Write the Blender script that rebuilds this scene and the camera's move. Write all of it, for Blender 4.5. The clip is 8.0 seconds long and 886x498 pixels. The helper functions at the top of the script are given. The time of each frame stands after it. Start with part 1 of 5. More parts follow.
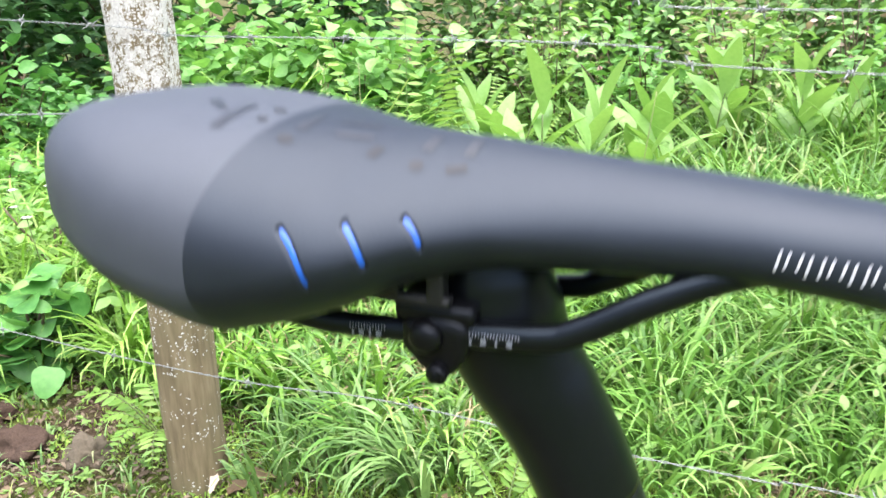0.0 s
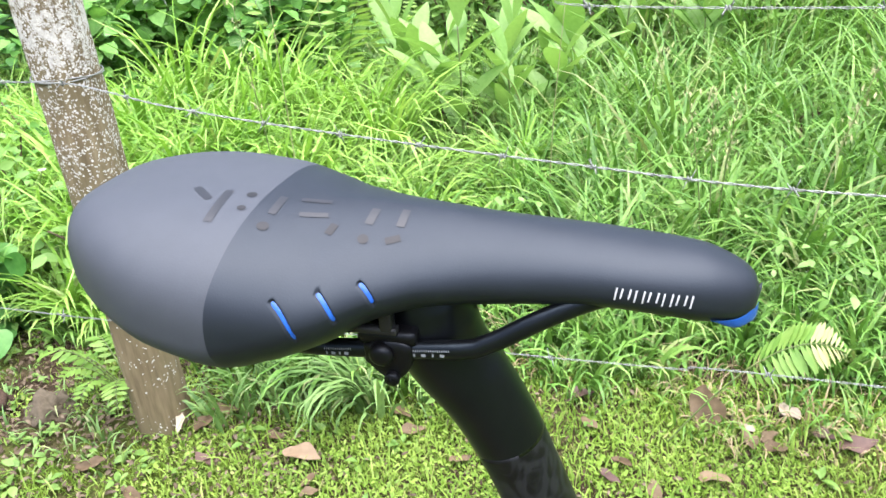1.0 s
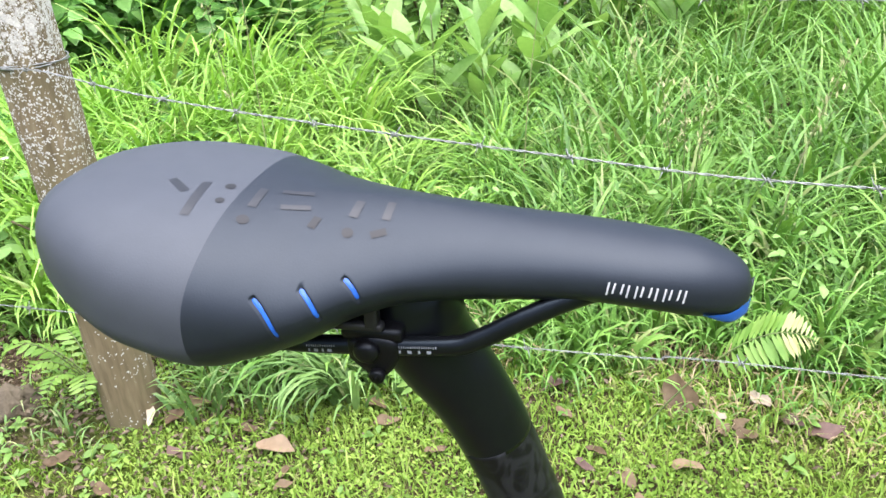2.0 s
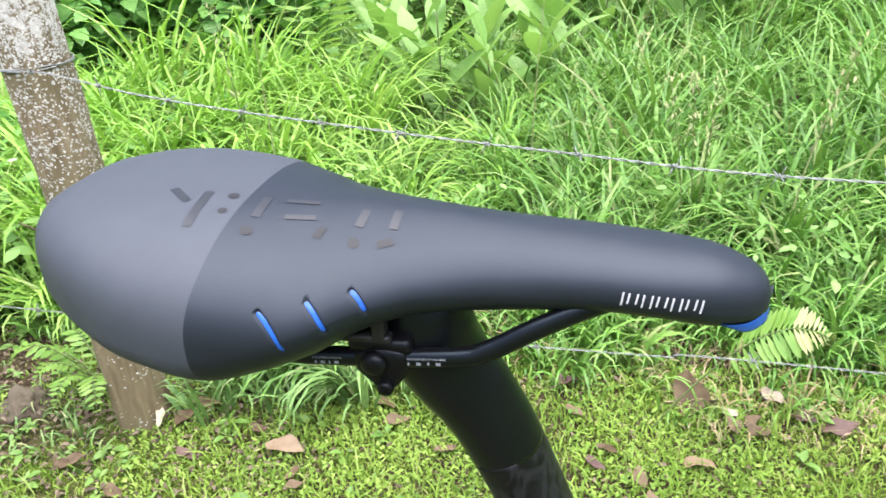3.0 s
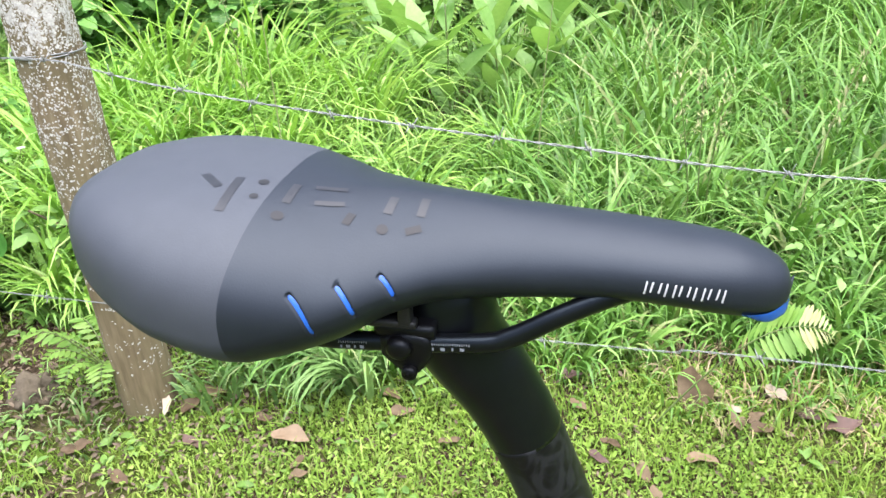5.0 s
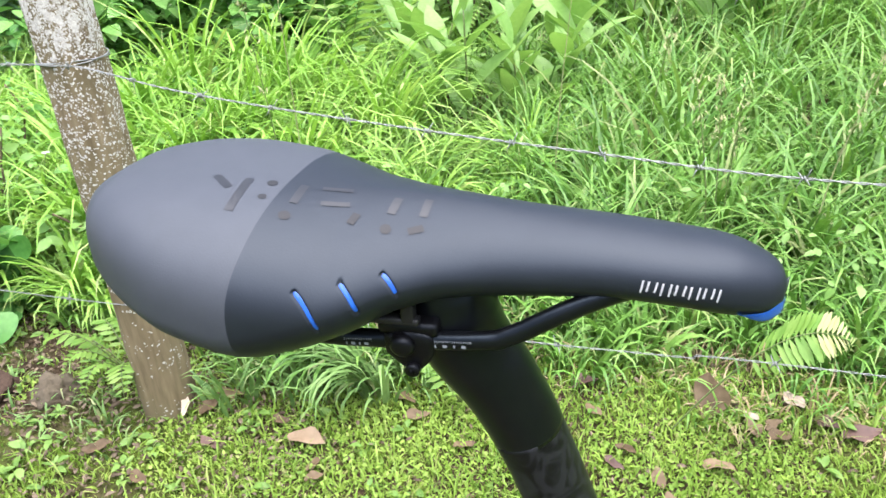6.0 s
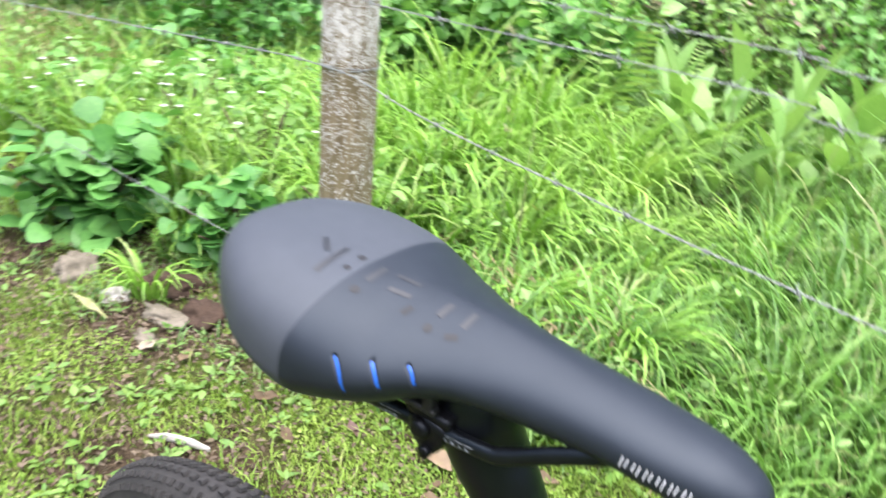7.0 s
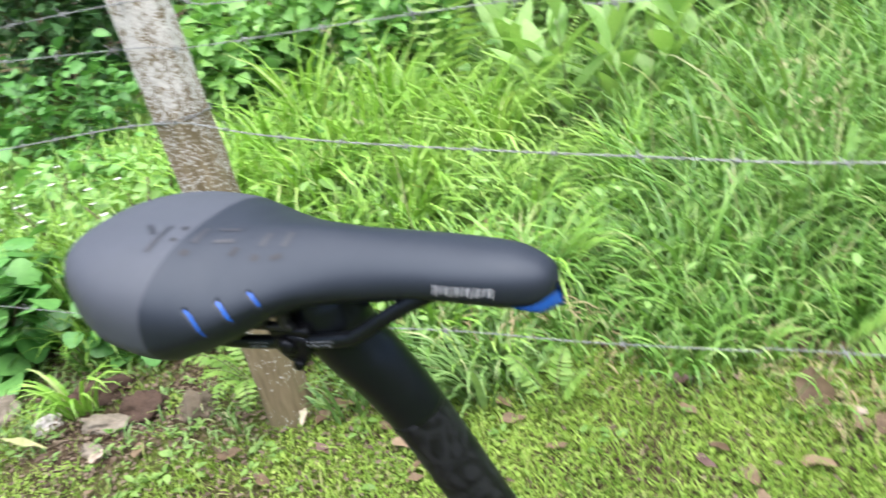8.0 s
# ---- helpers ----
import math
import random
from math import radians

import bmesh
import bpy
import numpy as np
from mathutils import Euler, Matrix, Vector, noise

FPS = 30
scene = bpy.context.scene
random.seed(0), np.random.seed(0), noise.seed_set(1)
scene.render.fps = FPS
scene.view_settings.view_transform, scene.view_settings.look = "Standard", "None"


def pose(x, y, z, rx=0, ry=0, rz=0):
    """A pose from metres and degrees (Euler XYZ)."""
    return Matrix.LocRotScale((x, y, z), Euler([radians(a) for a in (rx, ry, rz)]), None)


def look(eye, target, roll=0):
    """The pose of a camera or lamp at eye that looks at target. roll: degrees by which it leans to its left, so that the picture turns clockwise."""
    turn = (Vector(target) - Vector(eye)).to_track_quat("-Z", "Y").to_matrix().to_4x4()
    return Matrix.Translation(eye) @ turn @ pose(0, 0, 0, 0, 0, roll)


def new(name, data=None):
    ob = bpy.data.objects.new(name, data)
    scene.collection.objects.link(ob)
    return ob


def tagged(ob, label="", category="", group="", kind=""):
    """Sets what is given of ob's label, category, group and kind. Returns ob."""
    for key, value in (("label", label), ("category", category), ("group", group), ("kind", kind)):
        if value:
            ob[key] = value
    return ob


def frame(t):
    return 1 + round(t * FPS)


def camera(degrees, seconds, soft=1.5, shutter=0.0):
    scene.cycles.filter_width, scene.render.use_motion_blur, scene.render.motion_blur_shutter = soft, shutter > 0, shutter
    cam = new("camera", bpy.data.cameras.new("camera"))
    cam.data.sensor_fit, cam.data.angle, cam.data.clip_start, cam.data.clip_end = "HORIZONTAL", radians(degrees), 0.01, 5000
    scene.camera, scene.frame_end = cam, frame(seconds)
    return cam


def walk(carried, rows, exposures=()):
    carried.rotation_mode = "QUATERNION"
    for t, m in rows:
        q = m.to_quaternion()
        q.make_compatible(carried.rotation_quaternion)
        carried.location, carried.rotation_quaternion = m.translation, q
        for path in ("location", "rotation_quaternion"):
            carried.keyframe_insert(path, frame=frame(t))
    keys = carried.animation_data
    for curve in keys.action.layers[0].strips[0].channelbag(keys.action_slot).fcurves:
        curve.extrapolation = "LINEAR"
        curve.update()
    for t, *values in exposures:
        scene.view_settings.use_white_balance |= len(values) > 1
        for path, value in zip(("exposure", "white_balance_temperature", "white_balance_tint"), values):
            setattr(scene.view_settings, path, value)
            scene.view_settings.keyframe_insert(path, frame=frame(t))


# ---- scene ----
cam = camera(61.7, 8.0, shutter=0.5)
PATH = [
    (0, (0.091, -0.208, 0.997), (-0.714, 1.506, 0.352), -0.6),
    (0.2, (0.097, -0.216, 1.027), (-0.674, 1.5, 0.349), -1.1),
    (0.4, (0.107, -0.223, 1.04), (-0.611, 1.503, 0.329), -1.8),
    (0.5, (0.109, -0.229, 1.044), (-0.597, 1.493, 0.313), -1.9),
    (0.7, (0.111, -0.241, 1.06), (-0.53, 1.464, 0.235), -3.7),
    (1, (0.114, -0.259, 1.075), (-0.494, 1.425, 0.183), -4.1),
    (1.5, (0.114, -0.26, 1.08), (-0.442, 1.426, 0.158), -4.5),
    (1.7, (0.111, -0.258, 1.073), (-0.424, 1.435, 0.153), -3.1),
    (2.8, (0.101, -0.243, 1.073), (-0.432, 1.445, 0.143), -3.5),
    (3, (0.103, -0.244, 1.074), (-0.45, 1.438, 0.144), -4.0),
    (3.5, (0.098, -0.249, 1.073), (-0.5, 1.416, 0.139), -3.8),
    (4, (0.097, -0.249, 1.068), (-0.485, 1.412, 0.118), -3.2),
    (4.2, (0.097, -0.249, 1.07), (-0.467, 1.417, 0.117), -3.0),
    (5.3, (0.096, -0.256, 1.075), (-0.467, 1.42, 0.14), -3.4),
    (5.5, (0.096, -0.258, 1.075), (-0.478, 1.417, 0.145), -3.3),
    (6, (0.105, -0.258, 1.076), (-0.504, 1.406, 0.149), -3.8),
    (6.5, (0.139, -0.241, 1.084), (-0.647, 1.352, 0.167), -4.6),
    (6.6, (0.148, -0.237, 1.091), (-0.718, 1.32, 0.182), -4.1),
    (6.8, (0.171, -0.233, 1.104), (-0.86, 1.241, 0.23), 0.3),
    (7, (0.177, -0.24, 1.123), (-0.967, 1.163, 0.274), 5.6),
    (7.2, (0.184, -0.256, 1.14), (-1.058, 1.09, 0.336), 5.5),
    (7.3, (0.19, -0.257, 1.139), (-1.095, 1.07, 0.374), 2.9),
    (7.4, (0.2, -0.257, 1.14), (-1.09, 1.077, 0.395), -0.5),
    (7.6, (0.222, -0.264, 1.121), (-1.006, 1.145, 0.41), -7.8),
    (7.8, (0.24, -0.266, 1.104), (-0.834, 1.227, 0.319), -11.5),
    (8, (0.262, -0.266, 1.095), (-0.711, 1.261, 0.245), -13.4),
]
EXPOSURES = [(0.0, 1.75, 6500, 15), (1.0, 1.66, 6500, 15), (2.0, 1.55, 6500, 15), (7.0, 1.56, 6500, 15), (8.0, 1.38, 6500, 14)]
walk(cam, [(t, look(eye, target, roll)) for t, eye, target, roll in PATH], EXPOSURES)

# ---- light ----
SUN_EL, SUN_AZ = radians(78), radians(115)
world = bpy.data.worlds.new("sky")
scene.world = world
world.use_nodes = True
wn = world.node_tree
sky = wn.nodes.new("ShaderNodeTexSky")
sky.sky_type, sky.sun_disc = "NISHITA", False
sky.sun_elevation, sky.sun_rotation = SUN_EL, SUN_AZ
sky.air_density, sky.dust_density, sky.ozone_density = 1.0, 4.0, 1.0
wn.nodes["Background"].inputs["Strength"].default_value = 0.11
wn.links.new(sky.outputs["Color"], wn.nodes["Background"].inputs["Color"])
sun_data = bpy.data.lights.new("sun", "SUN")
sun_data.energy, sun_data.angle, sun_data.color = 3.9, radians(96), (0.965, 0.97, 1.0)
sun = new("sun", sun_data)
sun.matrix_world = look((0.5, 0.0, 8.1), (0, 1.0, 0))


# ---- materials ----
def material(name, rough=0.6, metal=0.0, spec=0.5):
    m = bpy.data.materials.new(name)
    m.use_nodes = True
    b = m.node_tree.nodes["Principled BSDF"]
    b.inputs["Roughness"].default_value = rough
    b.inputs["Metallic"].default_value = metal
    b.inputs["Specular IOR Level"].default_value = spec
    return m, m.node_tree, b


def coords(nt, scale=(1, 1, 1), kind="Object"):
    tc, mp = nt.nodes.new("ShaderNodeTexCoord"), nt.nodes.new("ShaderNodeMapping")
    mp.inputs["Scale"].default_value = scale
    nt.links.new(tc.outputs[kind], mp.inputs["Vector"])
    return mp.outputs["Vector"]


def noise_at(nt, vec, scale, detail=4.0, rough=0.55):
    n = nt.nodes.new("ShaderNodeTexNoise")
    n.inputs["Scale"].default_value, n.inputs["Detail"].default_value, n.inputs["Roughness"].default_value = scale, detail, rough
    nt.links.new(vec, n.inputs["Vector"])
    return n.outputs["Fac"]


def ramp(nt, fac, stops):
    r = nt.nodes.new("ShaderNodeValToRGB")
    e = r.color_ramp.elements
    while len(e) < len(stops):
        e.new(0.5)
    for el, (p, c) in zip(e, stops):
        el.position, el.color = p, (*c, 1)
    nt.links.new(fac, r.inputs["Fac"])
    return r.outputs["Color"]


def mixed(nt, fac, a, b, mode="MIX"):
    m = nt.nodes.new("ShaderNodeMix")
    m.data_type, m.blend_type = "RGBA", mode
    for sock, v in ((m.inputs[0], fac), (m.inputs[6], a), (m.inputs[7], b)):
        if isinstance(v, (int, float)):
            sock.default_value = v
        elif isinstance(v, tuple):
            sock.default_value = (*v, 1)
        else:
            nt.links.new(v, sock)
    return m.outputs[2]


def bumped(nt, b, height, strength=0.3, distance=0.002):
    n = nt.nodes.new("ShaderNodeBump")
    n.inputs["Strength"].default_value, n.inputs["Distance"].default_value = strength, distance
    nt.links.new(height, n.inputs["Height"])
    nt.links.new(n.outputs["Normal"], b.inputs["Normal"])


def simple(name, c1, c2, scale, rough=0.6, metal=0.0, spec=0.5, bump=0.15, dist=0.001, fine=8.0, tint=(1, 1, 1)):
    """Two-tone surface with a coarse and a fine variation and slight relief."""
    m, nt, b = material(name, rough, metal, spec)
    b.inputs["Specular Tint"].default_value = (*tint, 1)
    v = coords(nt)
    a, f = noise_at(nt, v, scale), noise_at(nt, v, scale * fine, 3)
    col = mixed(nt, 0.35, ramp(nt, a, [(0.3, c1), (0.7, c2)]), ramp(nt, f, [(0.3, c1), (0.7, c2)]))
    nt.links.new(col, b.inputs["Base Color"])
    bumped(nt, b, f, bump, dist)
    return m


def leafy(name, dark, mid, light, rough=0.45, through_light=0.35, dry=None, patch=1.3):
    """Living leaves: tone by leaf and by patch of growth, with light passing through."""
    m, nt, b = material(name, rough, 0, 0.30)
    g = nt.nodes.new("ShaderNodeNewGeometry")
    stops = [(0.0, dark), (0.45, mid), (0.9, light)]
    if dry:
        stops.append((0.965, dry))
    # leaves that are objects of their own differ from one another as well
    info, add = nt.nodes.new("ShaderNodeObjectInfo"), nt.nodes.new("ShaderNodeMath")
    nt.links.new(g.outputs["Random Per Island"], add.inputs[0])
    nt.links.new(info.outputs["Random"], add.inputs[1])
    wrap = nt.nodes.new("ShaderNodeMath")
    wrap.operation = "FRACT"
    nt.links.new(add.outputs[0], wrap.inputs[0])
    by_leaf = ramp(nt, wrap.outputs[0], stops)
    v = coords(nt)
    by_patch = ramp(nt, noise_at(nt, v, patch, 2), [(0.3, dark), (0.5, mid), (0.7, light)])
    col = mixed(nt, 0.42, by_leaf, by_patch)
    streak = noise_at(nt, v, 60, 2)
    col = mixed(nt, 0.25, col, ramp(nt, streak, [(0.3, dark), (0.7, light)]))
    col = mixed(nt, 1.0, col, (1.0, 1.0, 1.08), "MULTIPLY")
    nt.links.new(col, b.inputs["Base Color"])
    t = nt.nodes.new("ShaderNodeBsdfTranslucent")
    nt.links.new(mixed(nt, 1.0, col, (1.15, 1.15, 0.75), "MULTIPLY"), t.inputs["Color"])
    mix = nt.nodes.new("ShaderNodeMixShader")
    mix.inputs[0].default_value = through_light
    nt.links.new(b.outputs[0], mix.inputs[1])
    nt.links.new(t.outputs[0], mix.inputs[2])
    nt.links.new(mix.outputs[0], nt.nodes["Material Output"].inputs["Surface"])
    return m


MAT_COVER = simple("cover_black", (0.0090, 0.0114, 0.0155), (0.0118, 0.0147, 0.0198), 90, 0.47, 0, 0.42, 0.12, 0.0004, 14, (0.74, 0.86, 1.0))
MAT_REAR = simple("cover_grey", (0.0410, 0.0465, 0.0560), (0.0480, 0.0540, 0.0650), 90, 0.55, 0, 0.31, 0.12, 0.0004, 14, (0.85, 0.93, 1.0))
MAT_GLOSS = simple("print_gloss_black", (0.013, 0.0150, 0.0185), (0.018, 0.0200, 0.0235), 60, 0.40, 0, 0.45, 0.03, 0.0002)
MAT_MATT = simple("print_matt_black", (0.010, 0.011, 0.013), (0.014, 0.015, 0.017), 60, 0.50, 0, 0.32, 0.03, 0.0002)
MAT_WHITE = simple("print_white", (0.42, 0.43, 0.45), (0.55, 0.56, 0.58), 300, 0.4)
MAT_SCALE = simple("print_grey_blue", (0.17, 0.19, 0.22), (0.26, 0.28, 0.32), 300, 0.45)
MAT_RIB = simple("grey_black_plastic", (0.010, 0.0105, 0.011), (0.016, 0.0165, 0.017), 70, 0.5, 0, 0.35)
MAT_BLUE = simple("blue_plastic", (0.009, 0.070, 0.34), (0.015, 0.110, 0.46), 120, 0.26, 0, 0.5, 0.05, 0.0003)
MAT_SHELL = simple("black_plastic", (0.002, 0.002, 0.002), (0.004, 0.004, 0.004), 70, 0.5, 0, 0.25)
MAT_POST = simple("satin_carbon", (0.0030, 0.0033, 0.0040), (0.0054, 0.0058, 0.0068), 60, 0.32, 0, 0.34, 0.05, 0.0003, 8, (0.66, 0.84, 1.0))
MAT_METAL = simple("black_anodised", (0.003, 0.003, 0.0035), (0.006, 0.006, 0.007), 200, 0.34, 0.0, 0.22, tint=(0.8, 0.9, 1.0))
MAT_STEEL = simple("steel", (0.45, 0.45, 0.46), (0.6, 0.6, 0.6), 150, 0.32, 1.0)
MAT_RUBBER = simple("tyre_rubber", (0.018, 0.018, 0.018), (0.04, 0.038, 0.036), 35, 0.8, 0, 0.25, 0.3, 0.001)


def marbled():
    m, nt, b = material("marbled_carbon", 0.38, 0, 0.22)
    v = coords(nt)
    n = nt.nodes.new("ShaderNodeTexNoise")
    n.inputs["Scale"].default_value, n.inputs["Detail"].default_value, n.inputs["Distortion"].default_value = 55, 2.5, 2.2
    nt.links.new(v, n.inputs["Vector"])
    nt.links.new(ramp(nt, n.outputs["Fac"], [(0.42, (0.0055, 0.0058, 0.0066)), (0.5, (0.010, 0.0105, 0.012)), (0.58, (0.0165, 0.0175, 0.0195))]), b.inputs["Base Color"])
    return m


MAT_MARBLE = marbled()


def post_wood():
    m, nt, b = material("lichen_wood", 0.85, 0, 0.2)
    v = coords(nt)
    grain = noise_at(nt, coords(nt, (1, 1, 0.12)), 70, 5)
    wood = ramp(nt, grain, [(0.25, (0.105, 0.080, 0.046)), (0.55, (0.185, 0.145, 0.086)), (0.8, (0.27, 0.22, 0.14))])
    wood = mixed(nt, ramp(nt, noise_at(nt, v, 6, 3), [(0.45, (0, 0, 0)), (0.7, (0.5, 0.5, 0.5))]), wood, (0.13, 0.12, 0.06))
    # pale lichen flecks, thicker above the wire's notch
    warp = nt.nodes.new("ShaderNodeTexNoise")
    warp.inputs["Scale"].default_value, warp.inputs["Detail"].default_value = 120, 2
    nt.links.new(v, warp.inputs["Vector"])
    shifted = mixed(nt, 0.012, v, warp.outputs["Color"], "ADD")
    vor = nt.nodes.new("ShaderNodeTexVoronoi")
    vor.inputs["Scale"].default_value = 205
    nt.links.new(shifted, vor.inputs["Vector"])
    sep = nt.nodes.new("ShaderNodeSeparateXYZ")
    tc = nt.nodes.new("ShaderNodeTexCoord")
    nt.links.new(tc.outputs["Object"], sep.inputs[0])
    share = nt.nodes.new("ShaderNodeFloatCurve")
    for px, py in ((0.12, 0.03), (0.30, 0.05), (0.52, 0.30), (0.74, 0.42), (0.795, 0.34), (0.815, 0.80)):
        share.mapping.curves[0].points.new(px, py)
    share.mapping.curves[0].points[0].location = (0.0, 0.02)
    share.mapping.curves[0].points[-1].location = (1.0, 0.95)
    share.mapping.update()
    nt.links.new(sep.outputs["Z"], share.inputs["Value"])
    cell = nt.nodes.new("ShaderNodeSeparateColor")
    nt.links.new(vor.outputs["Color"], cell.inputs[0])
    big = noise_at(nt, v, 16, 3)
    tone = nt.nodes.new("ShaderNodeMath"); tone.operation = "MULTIPLY_ADD"
    tone.inputs[1].default_value, tone.inputs[2].default_value = 1.2, -0.60
    nt.links.new(big, tone.inputs[0])
    room = nt.nodes.new("ShaderNodeMath"); room.operation = "MULTIPLY_ADD"
    room.inputs[1].default_value = 1.25
    nt.links.new(share.outputs["Value"], room.inputs[0]); nt.links.new(tone.outputs[0], room.inputs[2])
    on = nt.nodes.new("ShaderNodeMath"); on.operation = "LESS_THAN"
    nt.links.new(cell.outputs[0], on.inputs[0]); nt.links.new(room.outputs[0], on.inputs[1])
    near = ramp(nt, vor.outputs["Distance"], [(0.38, (1, 1, 1)), (0.52, (0, 0, 0))])
    crust = nt.nodes.new("ShaderNodeMath"); crust.operation = "MULTIPLY_ADD"
    crust.inputs[1].default_value = 0.42
    nt.links.new(share.outputs["Value"], crust.inputs[0])
    nt.links.new(noise_at(nt, coords(nt, (1, 1, 0.7)), 58, 7, 0.68), crust.inputs[2])
    crusts = ramp(nt, crust.outputs[0], [(0.850, (0, 0, 0)), (0.92, (0.85, 0.85, 0.85))])
    mask = mixed(nt, 1.0, mixed(nt, 1.0, near, on.outputs[0], "MULTIPLY"), crusts, "LIGHTEN")
    lich = ramp(nt, noise_at(nt, v, 200, 2), [(0.3, (0.44, 0.43, 0.40)), (0.7, (0.66, 0.645, 0.60))])
    nt.links.new(mixed(nt, mask, wood, lich), b.inputs["Base Color"])
    h = nt.nodes.new("ShaderNodeMath"); h.operation = "ADD"
    nt.links.new(grain, h.inputs[0]); nt.links.new(mask, h.inputs[1])
    bumped(nt, b, h.outputs[0], 0.5, 0.002)
    return m


MAT_WOOD = post_wood()
MAT_CUT = simple("cut_wood", (0.42, 0.36, 0.27), (0.58, 0.52, 0.42), 30, 0.8, 0, 0.2, 0.3, 0.001)
MAT_WIRE = simple("galvanised_wire", (0.17, 0.18, 0.175), (0.31, 0.325, 0.315), 60, 0.5, 0.3)
MAT_ROCK = simple("grey_rock", (0.058, 0.047, 0.032), (0.135, 0.112, 0.078), 18, 0.9, 0, 0.2, 0.6, 0.004)
MAT_PALE = simple("pale_stone", (0.085, 0.072, 0.052), (0.235, 0.208, 0.160), 25, 0.85, 0, 0.2, 0.4, 0.003)
MAT_LIGHT = simple("light_stone", (0.32, 0.30, 0.265), (0.52, 0.495, 0.45), 25, 0.85, 0, 0.2, 0.4, 0.003)
MAT_CLOD = simple("brown_clod", (0.030, 0.020, 0.015), (0.085, 0.058, 0.042), 22, 0.95, 0, 0.1, 0.8, 0.005)
MAT_STEM = simple("green_stem", (0.07, 0.11, 0.03), (0.15, 0.20, 0.06), 40, 0.6)
MAT_DRYSTEM = simple("dry_stalk", (0.20, 0.22, 0.09), (0.33, 0.34, 0.16), 40, 0.8)
MAT_TWIG = simple("brown_twig", (0.07, 0.05, 0.03), (0.14, 0.10, 0.06), 40, 0.8)
MAT_DEAD = leafy("dead_leaf", (0.050, 0.030, 0.012), (0.106, 0.072, 0.036), (0.205, 0.152, 0.084), 0.65, 0.12, None, 14)
MAT_LITTER = leafy("leaf_flakes", (0.035, 0.022, 0.012), (0.10, 0.072, 0.042), (0.23, 0.185, 0.12), 0.8, 0.1, None, 14)
MAT_CREAM = leafy("cream_leaf", (0.34, 0.30, 0.20), (0.44, 0.38, 0.27), (0.52, 0.46, 0.34), 0.6, 0.2, None, 14)
MAT_FERNPALE = leafy("pale_fern", (0.15, 0.29, 0.055), (0.25, 0.41, 0.09), (0.35, 0.50, 0.14), 0.45, 0.32)
MAT_TAN = leafy("tan_leaf", (0.12, 0.080, 0.040), (0.20, 0.140, 0.076), (0.29, 0.215, 0.13), 0.6, 0.12, None, 14)
MAT_DEADPALE = leafy("bleached_leaf", (0.22, 0.175, 0.12), (0.31, 0.255, 0.18), (0.40, 0.34, 0.25), 0.7, 0.1, None, 14)
MAT_DEADDARK = leafy("purple_brown_leaf", (0.05, 0.028, 0.022), (0.09, 0.055, 0.042), (0.15, 0.095, 0.070), 0.6, 0.1, None, 8)
MAT_GRASS = leafy("grass_blades", (0.020, 0.080, 0.014), (0.112, 0.275, 0.040), (0.275, 0.455, 0.10), 0.32, 0.22, (0.42, 0.38, 0.19))
MAT_TUFT = leafy("yellow_green_tuft", (0.055, 0.175, 0.016), (0.205, 0.42, 0.045), (0.36, 0.56, 0.12), 0.36, 0.24, (0.46, 0.44, 0.22))
MAT_LAWN = leafy("lawn_cover", (0.055, 0.135, 0.014), (0.185, 0.32, 0.036), (0.34, 0.475, 0.090), 0.5, 0.3, (0.34, 0.25, 0.14), 3)
MAT_BROAD = leafy("broad_leaf", (0.14, 0.285, 0.06), (0.205, 0.38, 0.088), (0.29, 0.46, 0.14), 0.38, 0.35)
MAT_SHRUB = leafy("shrub_leaf", (0.065, 0.20, 0.038), (0.165, 0.38, 0.08), (0.30, 0.53, 0.15), 0.36, 0.3)
MAT_DARKSHRUB = leafy("hedge_leaf", (0.04, 0.125, 0.025), (0.12, 0.26, 0.065), (0.26, 0.42, 0.13), 0.42, 0.28)
MAT_BUSH = leafy("round_leaf", (0.04, 0.14, 0.03), (0.085, 0.25, 0.05), (0.18, 0.40, 0.10), 0.32, 0.25)
MAT_LAWNWEED = leafy("lawn_weed", (0.06, 0.15, 0.025), (0.13, 0.25, 0.045), (0.22, 0.35, 0.08), 0.42, 0.25)
MAT_EDGE = leafy("grey_green_blades", (0.045, 0.12, 0.03), (0.13, 0.255, 0.062), (0.27, 0.41, 0.13), 0.38, 0.2, (0.46, 0.40, 0.22))
# hedge leaves in a lower tone, shade on the left side put into the colour
MAT_HEDGE_SHADED = leafy("shaded_hedge_leaf", (0.035, 0.11, 0.032), (0.10, 0.235, 0.075), (0.20, 0.37, 0.14), 0.4, 0.2)
MAT_STRAW = leafy("straw", (0.20, 0.145, 0.065), (0.33, 0.255, 0.13), (0.47, 0.39, 0.23), 0.8, 0.2)
MAT_FERN = leafy("fern_frond", (0.085, 0.20, 0.028), (0.155, 0.295, 0.046), (0.235, 0.365, 0.078), 0.45, 0.32)
MAT_FERNTIP = leafy("fern_tip", (0.30, 0.33, 0.12), (0.37, 0.38, 0.16), (0.44, 0.42, 0.21), 0.6, 0.3)
MAT_PINK = leafy("withered_pink_leaf", (0.30, 0.19, 0.14), (0.46, 0.32, 0.26), (0.60, 0.46, 0.38), 0.7, 0.2)
MAT_PETAL = leafy("white_petal", (0.50, 0.49, 0.44), (0.58, 0.57, 0.52), (0.66, 0.65, 0.60), 0.6, 0.2)


